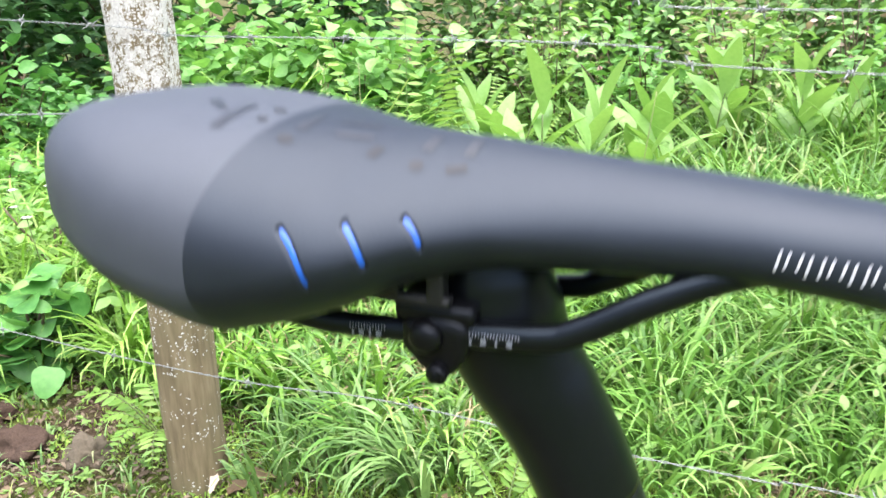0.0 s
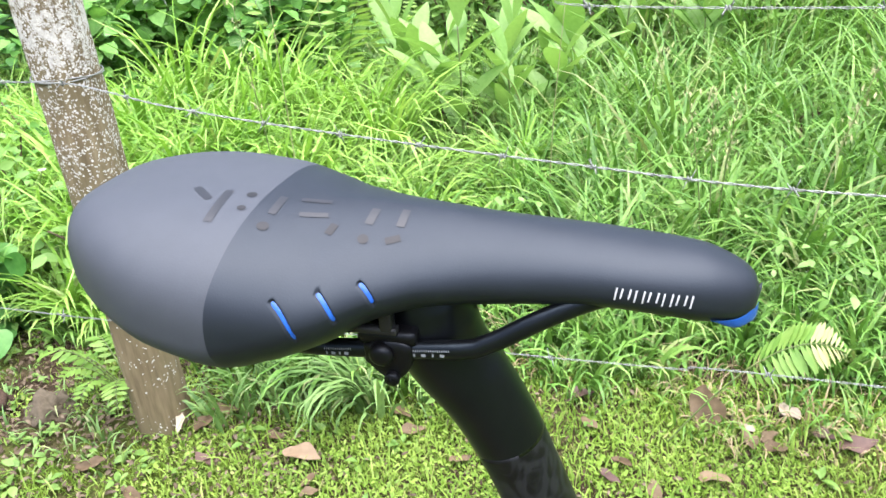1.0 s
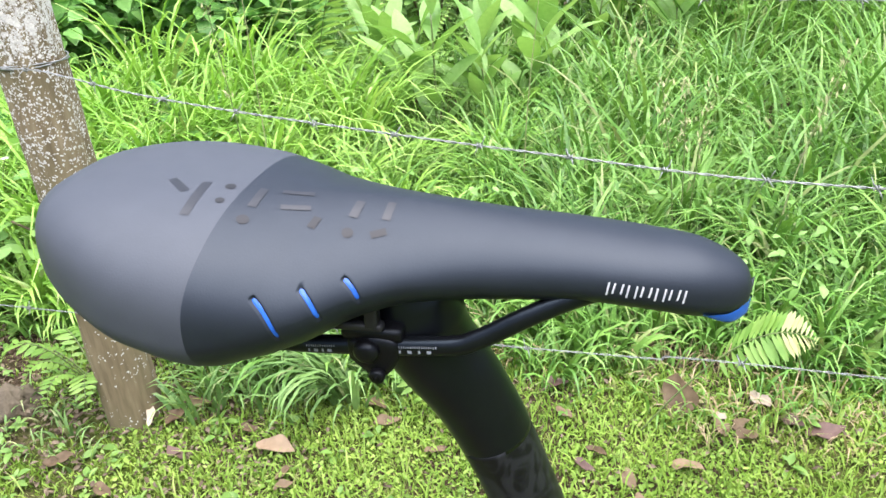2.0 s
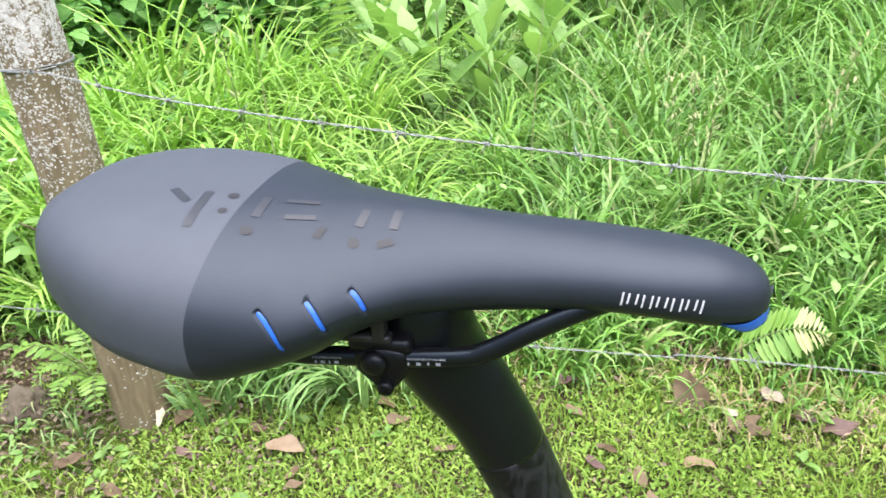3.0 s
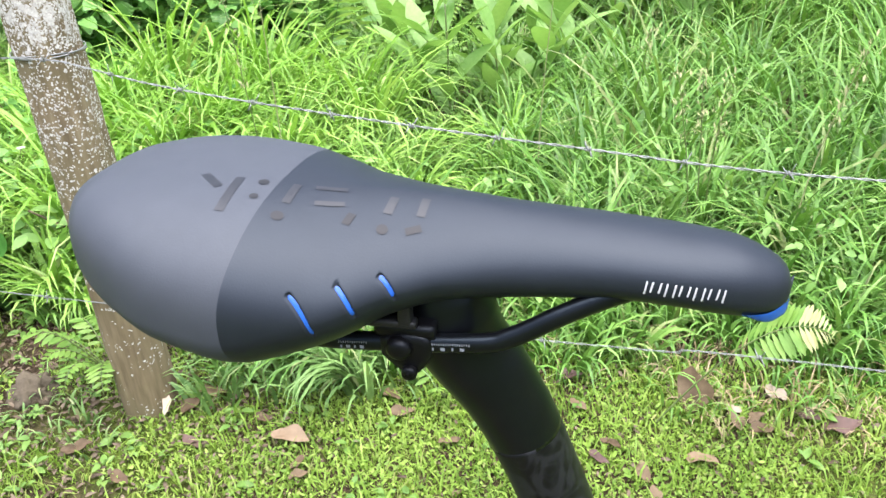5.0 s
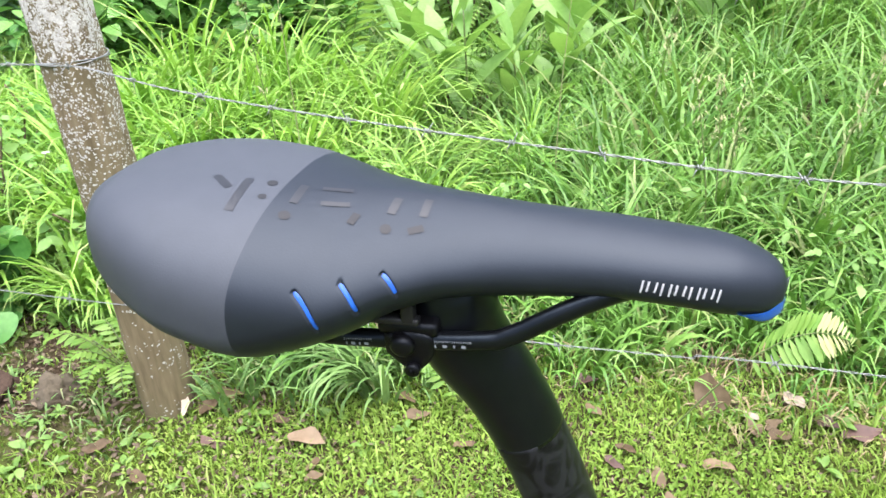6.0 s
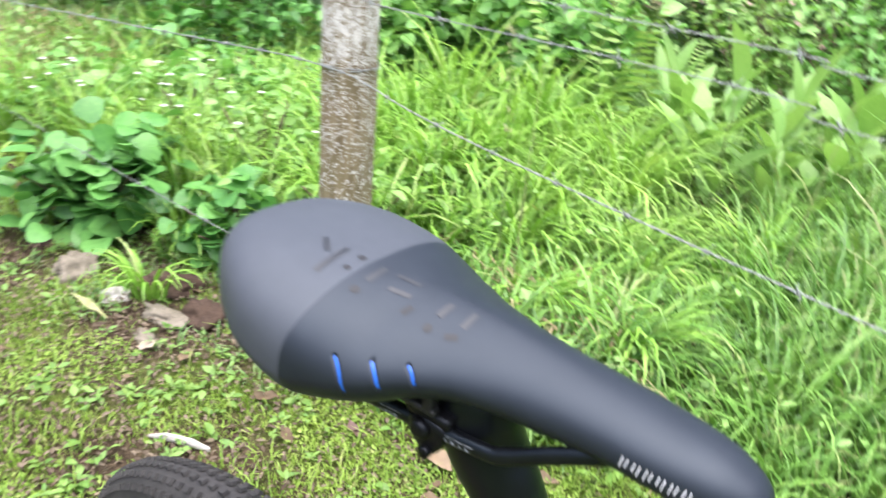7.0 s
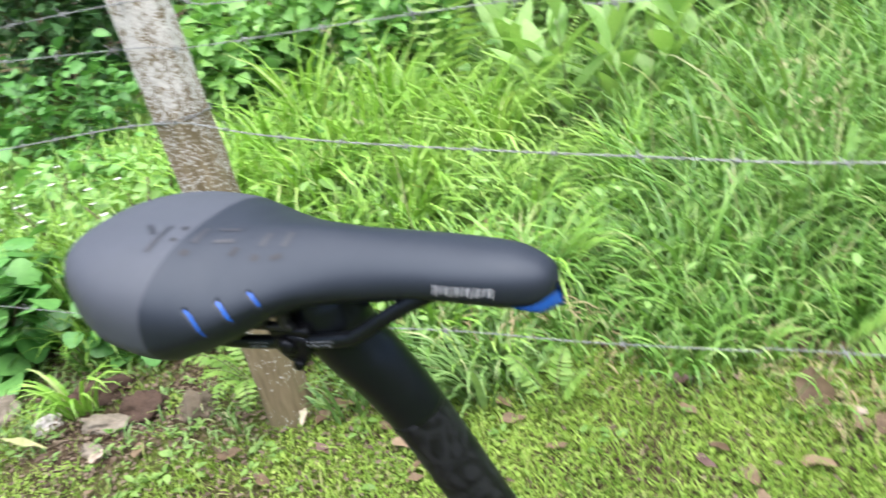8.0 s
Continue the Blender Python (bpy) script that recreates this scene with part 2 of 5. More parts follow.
def soil():
    m, nt, b = material("soil", 0.95, 0, 0.1)
    v = coords(nt)
    earth = ramp(nt, noise_at(nt, v, 9, 6, 0.65), [(0.3, (0.03, 0.021, 0.013)), (0.5, (0.07, 0.05, 0.031)), (0.72, (0.14, 0.10, 0.063))])
    crumbs = ramp(nt, noise_at(nt, v, 90, 5, 0.7), [(0.35, (0.02, 0.014, 0.009)), (0.5, (0.07, 0.05, 0.03)), (0.66, (0.20, 0.15, 0.095))])
    earth = mixed(nt, 0.5, earth, crumbs)
    moss = ramp(nt, noise_at(nt, v, 40, 4), [(0.3, (0.035, 0.06, 0.010)), (0.5, (0.09, 0.135, 0.02)), (0.7, (0.16, 0.215, 0.035))])
    where = ramp(nt, noise_at(nt, v, 2.6, 5, 0.6), [(0.46, (0, 0, 0)), (0.62, (0.85, 0.85, 0.85))])
    nt.links.new(mixed(nt, where, earth, moss), b.inputs["Base Color"])
    bumped(nt, b, noise_at(nt, v, 70, 6, 0.7), 1.0, 0.02)
    return m


MAT_SOIL = soil()


# ---- mesh helpers ----
def mesh_of(name, verts, faces, mat, smooth=True):
    me = bpy.data.meshes.new(name)
    me.from_pydata([tuple(map(float, v)) for v in verts], [], faces)
    me.materials.append(mat)
    if smooth:
        me.polygons.foreach_set("use_smooth", [True] * len(me.polygons))
    me.update()
    return me


def thing(name, at=(0, 0, 0), label="", category="", group="", kind=""):
    e = new(name)
    e.empty_display_size = 0.05
    e.location = at
    return tagged(e, label, category, group, kind)


def part(name, me, parent, label=""):
    """Links a mesh as one object under a thing or a part, in the parent's frame."""
    ob = new(name, me)
    ob.parent = parent
    return tagged(ob, label) if label else ob


def tube(points, radii, sides=10, oval=1.0, cap=True):
    """A tube along points; oval stretches it across the y axis."""
    pts = [Vector(p) for p in points]
    verts, faces = [], []
    up = Vector((0, 1, 0))
    for i, p in enumerate(pts):
        d = (pts[min(i + 1, len(pts) - 1)] - pts[max(i - 1, 0)]).normalized()
        if abs(d.dot(up)) > 0.95:
            side = d.cross(Vector((1, 0, 0))).normalized()
        else:
            side = d.cross(up).normalized()
        other = d.cross(side).normalized()
        r = radii[i] if hasattr(radii, "__len__") else radii
        for k in range(sides):
            a = 2 * math.pi * k / sides
            verts.append(p + side * (r * math.cos(a)) + other * (r * oval * math.sin(a)))
    for i in range(len(pts) - 1):
        for k in range(sides):
            a, b = i * sides + k, i * sides + (k + 1) % sides
            faces.append((a, b, b + sides, a + sides))
    if cap:
        faces.append(tuple(range(sides - 1, -1, -1)))
        faces.append(tuple(range((len(pts) - 1) * sides, len(pts) * sides)))
    return verts, faces


def smooth_path(points, n=8):
    """Catmull-Rom through the points."""
    p = [Vector(q) for q in points]
    p = [2 * p[0] - p[1], *p, 2 * p[-1] - p[-2]]
    out = []
    for i in range(1, len(p) - 2):
        for k in range(n):
            t = k / n
            out.append(0.5 * (2 * p[i] + (p[i + 1] - p[i - 1]) * t + (2 * p[i - 1] - 5 * p[i] + 4 * p[i + 1] - p[i + 2]) * t * t + (3 * p[i] - p[i - 1] - 3 * p[i + 1] + p[i + 2]) * t ** 3))
    return out + [p[-2]]


def merged(chunks):
    verts, faces = [], []
    for v, f in chunks:
        n = len(verts)
        verts += [tuple(q) for q in v]
        faces += [tuple(i + n for i in face) for face in f]
    return verts, faces


def bevel_box(size, at, r=0.002, turn=None):
    bm = bmesh.new()
    bmesh.ops.create_cube(bm, size=1)
    bmesh.ops.scale(bm, vec=size, verts=bm.verts)
    bmesh.ops.bevel(bm, geom=bm.edges[:], offset=r, segments=2, affect="EDGES", profile=0.6)
    if turn:
        bmesh.ops.rotate(bm, cent=(0, 0, 0), matrix=Euler([radians(a) for a in turn]).to_matrix(), verts=bm.verts)
    bmesh.ops.translate(bm, vec=at, verts=bm.verts)
    bm.verts.index_update()
    v, f = [tuple(q.co) for q in bm.verts], [tuple(q.index for q in face.verts) for face in bm.faces]
    bm.free()
    return v, f


# ---- ground ----
def fade(x, a, b):
    t = np.clip((np.asarray(x, float) - a) / (b - a), 0, 1)
    return t * t * (3 - 2 * t)


def ground_z(x, y):
    x, y = np.asarray(x, float), np.asarray(y, float)
    z = 0.012 * np.sin(3.1 * x + 1.7 * y) * np.sin(2.3 * y - 0.9 * x + 1.0) + 0.006 * np.sin(9 * x + 2) * np.sin(8 * y)
    z = z * fade(np.hypot(x, y), 0.25, 0.7)
    return z + 0.10 * fade(y, 1.6, 4.5) + 0.5 * fade(y, 4.5, 14)


axis_x = np.r_[-300, -100, -40, -15, -8, np.linspace(-5, 4, 181), 7, 15, 40, 100, 300]
axis_y = np.r_[-300, -100, -40, -15, -6, np.linspace(-2, 5, 141), 7, 10, 14, 30, 100, 300]
gx, gy = np.meshgrid(axis_x, axis_y, indexing="ij")
gv = np.stack([gx, gy, ground_z(gx, gy)], -1).reshape(-1, 3)
ny = len(axis_y)
gf = [(i * ny + j, (i + 1) * ny + j, (i + 1) * ny + j + 1, i * ny + j + 1) for i in range(len(axis_x) - 1) for j in range(ny - 1)]
ground = new("ground", mesh_of("ground", gv, gf, MAT_SOIL))
tagged(ground, "mossy brown soil with patches of low green growth", "ground", kind="structure")


# ---- bicycle ----
PROFILE = np.array([
    # x, half width, top, lower edge, roundness of the section
    (-0.1484, 0.0005, 0.9480, 0.9374, 2.90), (-0.1459, 0.0147, 0.9541, 0.9307, 2.95), (-0.1393, 0.0292, 0.9603, 0.9255, 3.05), (-0.1267, 0.0438, 0.9650, 0.9219, 3.15),
    (-0.1059, 0.0573, 0.9667, 0.9145, 3.10), (-0.0850, 0.0649, 0.9659, 0.9083, 2.90), (-0.0600, 0.0665, 0.9637, 0.9034, 2.60), (-0.0400, 0.0621, 0.9609, 0.9071, 2.15),
    (-0.0200, 0.0550, 0.9586, 0.9132, 1.68), (0.0000, 0.0420, 0.9571, 0.9206, 1.60), (0.0200, 0.0327, 0.9553, 0.9238, 1.68), (0.0450, 0.0263, 0.9525, 0.9242, 1.85),
    (0.0800, 0.0228, 0.9492, 0.9250, 2.06), (0.1042, 0.0215, 0.9464, 0.9231, 2.18), (0.1225, 0.0189, 0.9439, 0.9203, 2.27), (0.1341, 0.0147, 0.9397, 0.9193, 2.32),
    (0.1419, 0.0086, 0.9342, 0.9219, 2.36), (0.1448, 0.0005, 0.9264, 0.9292, 2.37)])
EQUATOR, TUCK = 0.34, 0.24


def profile(x):
    """Half width, top, lower edge and roundness of the saddle at x, by monotone cubic pieces."""
    xs = PROFILE[:, 0]
    out = []
    for c in (1, 2, 3, 4):
        v = PROFILE[:, c]
        h, d = np.diff(xs), np.diff(v) / np.diff(xs)
        m = np.r_[d[0], np.where(d[:-1] * d[1:] > 0, 2 * d[:-1] * d[1:] / (d[:-1] + d[1:] + 1e-12), 0), d[-1]]
        i = np.clip(np.searchsorted(xs, x) - 1, 0, len(xs) - 2)
        t = (x - xs[i]) / h[i]
        out.append(v[i] * (1 + 2 * t) * (1 - t) ** 2 + m[i] * h[i] * t * (1 - t) ** 2 + v[i + 1] * t * t * (3 - 2 * t) + m[i + 1] * h[i] * t * t * (t - 1))
    return out


def top_z(x, y):
    w, t, b, n = profile(np.asarray(x, float))
    e = b + EQUATOR * (t - b)
    return e + (t - e) * (1 - np.clip(np.abs(y) / w, 0, 1) ** n) ** (1 / n)


def wall_y(x, z):
    w, t, b, n = profile(np.asarray(x, float))
    e = b + EQUATOR * (t - b)
    low = np.clip((e - z) / (e - b), 0, 1)
    return w * (1 - np.clip((z - e) / (t - e), 0, 1) ** n) ** (1 / n) * (1 - TUCK * low ** 2)


# slot ends: x, z above and x, z below
SLOTS = [((-0.0318, 0.9388), (-0.0241, 0.9238)), ((-0.0167, 0.9394), (-0.0106, 0.9288)), ((-0.0026, 0.9402), (0.0024, 0.9330))]


def slot_point(slot, t):
    """A point of a slot's middle line, slightly bowed so that it reads straight from the side."""
    (xa, za), (xb, zb) = slot
    ln = math.hypot(xb - xa, zb - za)
    bow = 0.075 * 4 * t * (1 - t)
    return xa + (xb - xa) * t - bow * (zb - za), za + (zb - za) * t + bow * (xb - xa), (xb - xa) / ln, (zb - za) / ln


SEAM = -0.0557


def saddle_grid():
    xs = np.r_[-0.1484 + 0.022 * (1 - np.cos(np.linspace(0, math.pi / 2, 24)))[:-1], np.linspace(-0.1264, SEAM, 18)[:-1],
               np.linspace(SEAM, -0.040, 12)[:-1], np.linspace(-0.040, 0.009, 110)[:-1], np.linspace(0.009, 0.1225, 36)[:-1], 0.1225 + 0.0223 * np.sin(np.linspace(0, math.pi / 2, 22))]
    half = np.r_[np.linspace(0, 0.45, 30)[:-1], np.linspace(0.45, math.pi / 2, 30)]
    theta = np.r_[half[:-1], math.pi / 2, math.pi - half[:-1][::-1]]
    c = np.cos(theta)
    below = np.linspace(1, 0, 14)[:-1]
    flat = np.r_[np.ones(len(below)), np.abs(c), np.ones(len(below))]
    bow = 0.0042 * (1 - flat ** 5)[None, :] * np.exp(-(((xs - SEAM) / 0.03) ** 2))[:, None]
    X = xs[:, None] + bow
    w, t, b, n = profile(X)
    nn = n[:, len(below) : len(below) + len(c)]
    one = np.ones((len(xs), 1))
    side = np.concatenate([one * (1 - TUCK * below ** 2), np.sign(c) * np.abs(c) ** (2 / nn), -one * (1 - TUCK * below[::-1] ** 2)], 1)
    rise = np.concatenate([one * EQUATOR * (1 - below), EQUATOR + (1 - EQUATOR) * np.abs(np.sin(theta)) ** (2 / nn), one * EQUATOR * (1 - below[::-1])], 1)
    Y, Z = -w * side, b + (t - b) * rise
    # grooves for the blue inserts
    for slot in SLOTS:
        d = np.full(X.shape, 1.0)
        for t in np.linspace(0, 1, 25):
            x0, z0, _, _ = slot_point(slot, t)
            d = np.minimum(d, np.hypot(X - x0, Z - z0))
        Y = Y - np.sign(Y) * 0.0012 * (1 - fade(d, 0.0006, 0.0010)) * (np.abs(Y) > 0.02)
    cut = int(np.argmin(np.abs(xs - SEAM)))
    return np.stack([X, Y, Z], -1), cut


def grid_mesh(name, P, mat):
    """The outer skin, a turned-in lip and the underside."""
    n, k = P.shape[:2]
    lip = P[:, [0, -1]].copy()
    lip[:, :, 1] *= 0.88
    lip[:, :, 2] += 0.0015
    rows = np.concatenate([lip[:, :1], P, lip[:, 1:]], 1)
    k += 2
    verts = rows.reshape(-1, 3)
    faces = [(i * k + j, i * k + j + 1, (i + 1) * k + j + 1, (i + 1) * k + j) for i in range(n - 1) for j in range(k - 1)]
    faces += [(i * k + k - 1, i * k, (i + 1) * k, (i + 1) * k + k - 1) for i in range(n - 1)]
    return mesh_of(name, verts, faces, mat)


bicycle = thing("bicycle", (0, 0.0005, 0), "black bicycle with a black and grey saddle with blue details", "bicycle")
bicycle.rotation_euler = (0, 0, radians(3.55))
GRID, CUT = saddle_grid()
saddle = part("saddle", grid_mesh("saddle_front", GRID[CUT:], MAT_COVER), bicycle, "smooth matt black saddle cover")
part("rear_panel", grid_mesh("saddle_rear", GRID[: CUT + 1], MAT_REAR), saddle, "matt grey rear panel of the saddle")


def strip_on(points, width, place, lift=0.00025):
    """A flat printed bar along 2D points, laid on the saddle by place(a, b)."""
    verts, faces = [], []
    pts = [Vector((*p, 0)) for p in points]
    for i, p in enumerate(pts):
        d = (pts[min(i + 1, len(pts) - 1)] - pts[max(i - 1, 0)]).normalized()
        s = Vector((-d.y, d.x, 0)) * width * 0.5
        for q in (p - s, p, p + s):
            verts.append(place(q.x, q.y, lift))
    for i in range(len(pts) - 1):
        for k in (0, 1):
            a = i * 3 + k
            faces.append((a, a + 1, a + 4, a + 3))
    return verts, faces


def on_top(a, b, lift):
    return (a, b, float(top_z(a, b)) + lift)


def on_wall(a, b, lift):
    return (a, -float(wall_y(a, b)) - lift, b)


def on_far_wall(a, b, lift):
    return (a, float(wall_y(a, b)) + lift, b)


def line(a, b, n=5):
    return [(a[0] + (b[0] - a[0]) * i / n, a[1] + (b[1] - a[1]) * i / n) for i in range(n + 1)]


def dot(c, r, place):
    verts = [place(c[0], c[1], 0.00025)] + [place(c[0] + r * math.cos(a), c[1] + r * math.sin(a), 0.00025) for a in np.linspace(0, 2 * math.pi, 17)[:-1]]
    return verts, [(0, i, i % 16 + 1) for i in range(1, 17)]


# plain glossy bars and dots printed along the top
BARS = [((-0.0672, -0.0112), (-0.0647, -0.0355), 0.0036), ((-0.0818, -0.0124), (-0.0720, -0.0205), 0.0034), ((-0.0440, -0.0087), (-0.0436, -0.0225), 0.0034),
        ((-0.0366, -0.0084), (-0.0242, -0.0060), 0.0026), ((-0.0335, -0.0186), (-0.0225, -0.0152), 0.0028), ((-0.0047, -0.0065), (-0.0053, -0.0163), 0.0036),
        ((0.0075, -0.0047), (0.0074, -0.0150), 0.0034)]
DULL_BARS = [((0.0034, -0.0228), (0.0088, -0.0200), 0.0030), ((-0.0181, -0.0195), (-0.0193, -0.0252), 0.0032)]
DOTS = [(-0.0570, -0.0119, 0.0022), (-0.0562, -0.0231, 0.0018), (-0.0438, -0.0304, 0.0024), (-0.0053, -0.0238, 0.0022)]
for (xa, ya), (xb, yb), wide in BARS:
    part("printed_bar", mesh_of("printed_bar", *strip_on(line((xa, ya), (xb, yb), 9), wide, on_top), MAT_GLOSS), saddle, "glossy black printed bar")
for (xa, ya), (xb, yb), wide in DULL_BARS:
    part("printed_bar", mesh_of("printed_bar", *strip_on(line((xa, ya), (xb, yb), 6), wide, on_top), MAT_MATT), saddle, "flat black printed bar")
for x, y, r in DOTS:
    part("printed_dot", mesh_of("printed_dot", *dot((x, y), r, on_top), MAT_MATT), saddle, "flat black printed dot")

# white printed bars on each side of the nose
for place in (on_wall, on_far_wall):
    for i in range(6):
        for k in (0, 1):
            x0, z0 = 0.0914 + i * 0.0050 + k * 0.0021, 0.9364 - i * 0.00052 - k * 0.0003
            part("printed_mark", mesh_of("printed_mark", *strip_on(line((x0 + 0.0005, z0), (x0 - 0.0004, z0 - (0.0050, 0.0040)[(i + k) % 2]), 4), 0.00066, place), MAT_WHITE), saddle, "small white printed bar")

for sgn in (-1, 1):
    for slot in SLOTS:
        v, f = [], []
        n = 14
        for i in range(n + 1):
            x, z, ux, uz = slot_point(slot, i / n)
            end = 0.45 if i in (0, n) else 1.0
            for k in (-1, 0, 1):
                px, pz = x - k * 0.00078 * end * uz, z + k * 0.00078 * end * ux
                y = float(wall_y(px, pz)) - 0.0007 + (0.00025 if k == 0 else 0)
                v.append((px, sgn * y, pz))
        for i in range(n):
            for k in (0, 1):
                a = i * 3 + k
                f.append((a, a + 1, a + 4, a + 3))
        part("slot_insert", mesh_of("slot_insert", v, f, MAT_BLUE), saddle, "bright blue insert in a groove")


def nose_bumper():
    n, k, v, f = 18, 16, [], []
    for i in range(n + 1):
        t = i / n
        x = 0.1262 + 0.0180 * t
        w0, _, b0, _ = (float(q) for q in profile(np.array(min(x, 0.1442))))
        b0 = min(b0, 0.9215)
        w = max(w0 * 0.93, 0.0045 * (1.06 - t))
        low = b0 + 0.0015 - 0.0080 * math.sin(math.pi * 0.5 * min(t * 1.2, 1.0))
        high = b0 + 0.0022
        for j in range(k + 1):
            a = math.pi * j / k
            v.append((x, w * math.cos(a), high - (high - low) * math.sin(a) ** 0.5))
    for i in range(n):
        for j in range(k):
            a = i * (k + 1) + j
            f.append((a, a + k + 1, a + k + 2, a + 1))
    return mesh_of("nose_bumper", v, f, MAT_BLUE)


part("nose_bumper", nose_bumper(), saddle, "bright blue plastic piece under the nose")

# saddle base under the cover
BASE = [bevel_box((0.05, 0.044, 0.012), (-0.02, 0, 0.922), 0.004), bevel_box((0.02, 0.030, 0.012), (0.024, 0, 0.930), 0.004), bevel_box((0.05, 0.026, 0.008), (0.08, 0, 0.933), 0.003), bevel_box((0.03, 0.06, 0.012), (-0.105, 0, 0.913), 0.004)]
for block in BASE:
    part("saddle_base", mesh_of("saddle_base", *block, MAT_SHELL), saddle, "black plastic saddle base")

for s in (-1, 1):
    for x in (-0.0380, -0.0255, -0.0130, 0.0015):
        part("base_rib", mesh_of("base_rib", *bevel_box((0.0055, 0.006, 0.0165), (x, s * 0.0255, 0.9195), 0.0012), MAT_RIB), saddle, "grey plastic rib under the saddle")
    part("base_rib", mesh_of("base_rib", *bevel_box((0.048, 0.005, 0.0035), (-0.0180, s * 0.0258, 0.9118), 0.0012), MAT_RIB), saddle, "grey plastic rib under the saddle")
    rail_path = smooth_path([(0.098, s * 0.009, 0.929), (0.080, s * 0.016, 0.9255), (0.062, s * 0.0195, 0.9174), (0.043, s * 0.0215, 0.9066), (0.028, s * 0.022, 0.9022),
                             (-0.030, s * 0.022, 0.8978), (-0.055, s * 0.025, 0.901), (-0.085, s * 0.032, 0.908), (-0.108, s * 0.036, 0.916)], 6)
    rail = part("rail", mesh_of("rail", *tube(rail_path, 0.0043, 16, 0.80), MAT_POST), saddle, "satin black saddle rail")
    ticks = []
    for x0, x1, n in ((0.0105, 0.0265, 17), (-0.0285, -0.0165, 12)):
        for i in range(n + 1):
            x = x0 + (x1 - x0) * i / n
            zc = 0.9022 + (x - 0.028) * 0.0776
            y = s * (0.022 + 0.00325)
            h = 0.0009
            ticks.append(([(x - 0.00016, y, zc + 0.0016), (x + 0.00016, y, zc + 0.0016), (x + 0.00016, y + s * 0.0002, zc + 0.0016 - h), (x - 0.00016, y + s * 0.0002, zc + 0.0016 - h)], [(0, 1, 2, 3)]))
        for i in range(4):
            x = x0 + (x1 - x0) * (i + 0.3) / 4
            zc = 0.9022 + (x - 0.028) * 0.0776
            y = s * (0.022 + 0.0035)
            bw = 0.0004 if i % 2 == 0 else 0.0009
            ticks.append(([(x - bw, y, zc - 0.0003), (x + bw, y, zc - 0.0003), (x + bw, y, zc - 0.0017), (x - bw, y, zc - 0.0017)], [(0, 1, 2, 3)]))
    tagged(part("rail_scale", mesh_of("rail_scale", *merged(ticks), MAT_SCALE, False), rail, "fine white printed scale"), kind="stuff")

# seat post, clamp, frame tubes
post_path = smooth_path([(0.0090, 0, 0.9250), (0.0098, 0, 0.9150), (0.0125, 0, 0.9020), (0.0162, 0, 0.8900), (0.0216, 0, 0.8795), (0.0276, 0, 0.8700), (0.0330, 0, 0.8600), (0.0390, 0, 0.8470), (0.0440, 0, 0.8340)], 6)
post_r = np.interp(np.linspace(0, 1, len(post_path)), [0, 0.12, 0.25, 0.5, 0.8, 1], [0.0165, 0.0195, 0.0212, 0.0202, 0.0186, 0.0181])
seat_post = part("seat_post", mesh_of("seat_post", *tube(post_path, post_r, 40, 0.95), MAT_POST), bicycle, "curved satin black carbon seat post")
mast_path = smooth_path([(0.0433, 0, 0.8358), (0.0488, 0, 0.8200), (0.0551, 0, 0.8000), (0.0745, 0, 0.735), (0.120, 0, 0.585), (0.195, 0, 0.345)], 6)
mast_r = np.interp(np.linspace(0, 1, len(mast_path)), [0, 0.25, 1], [0.0180, 0.0177, 0.0177])
part("seat_mast", mesh_of("seat_mast", *tube(mast_path, mast_r, 40, 0.96), MAT_MARBLE), bicycle, "black seat tube with faint marbled pattern")
part("clamp_plate", mesh_of("clamp_plate", *bevel_box((0.026, 0.050, 0.007), (0.000, 0, 0.9095), 0.0025), MAT_METAL), seat_post, "black metal clamp plate")
part("clamp_yoke", mesh_of("clamp_yoke", *bevel_box((0.020, 0.034, 0.016), (0.001, 0, 0.8965), 0.005), MAT_METAL), seat_post, "black metal saddle clamp")


def cheek_plate(s):
    """A rounded plate that holds one rail, with its rim chamfered."""
    outline = smooth_path([(-0.0105, 0, 0.9060), (-0.0010, 0, 0.9090), (0.0098, 0, 0.9075), (0.0108, 0, 0.8990), (0.0070, 0, 0.8915), (0.0012, 0, 0.8868), (-0.0045, 0, 0.8905), (-0.0108, 0, 0.8975)], 4)
    mid = sum(outline, Vector()) / len(outline)
    n, v, f = len(outline), [], []
    for y, k in ((0.0175, 0.97), (0.0245, 1.0), (0.0258, 0.93), (0.0262, 0.6)):
        v += [tuple(mid + (p - mid) * k + Vector((0, s * y, 0))) for p in outline]
    for i in range(3):
        f += [(i * n + j, i * n + (j + 1) % n, (i + 1) * n + (j + 1) % n, (i + 1) * n + j) for j in range(n)]
    f += [tuple(range(n)), tuple(range(3 * n, 4 * n))]
    return v, f


for s in (-1, 1):
    part("clamp_cheek", mesh_of("clamp_cheek", *cheek_plate(s), MAT_METAL), seat_post, "rounded black clamp plate")
    knob = tube([(-0.002, s * 0.0255, 0.9030), (-0.002, s * 0.0285, 0.9030), (-0.002, s * 0.0298, 0.9030), (-0.002, s * 0.0302, 0.9030)], [0.0056, 0.0052, 0.0036, 0.0012], 20)
    part("clamp_knob", mesh_of("clamp_knob", *knob, MAT_METAL), seat_post, "round black clamp end cap")
bolt = tube([(0.0012, -0.0245, 0.8905), (0.0012, -0.0285, 0.8905), (0.0012, -0.0292, 0.8905), (0.0012, -0.0292, 0.8905), (0.0012, -0.0268, 0.8905)], [0.0034, 0.0034, 0.0029, 0.0017, 0.0016], 14)
part("bolt", mesh_of("bolt", *bolt, MAT_METAL), seat_post, "black hexagon socket bolt")
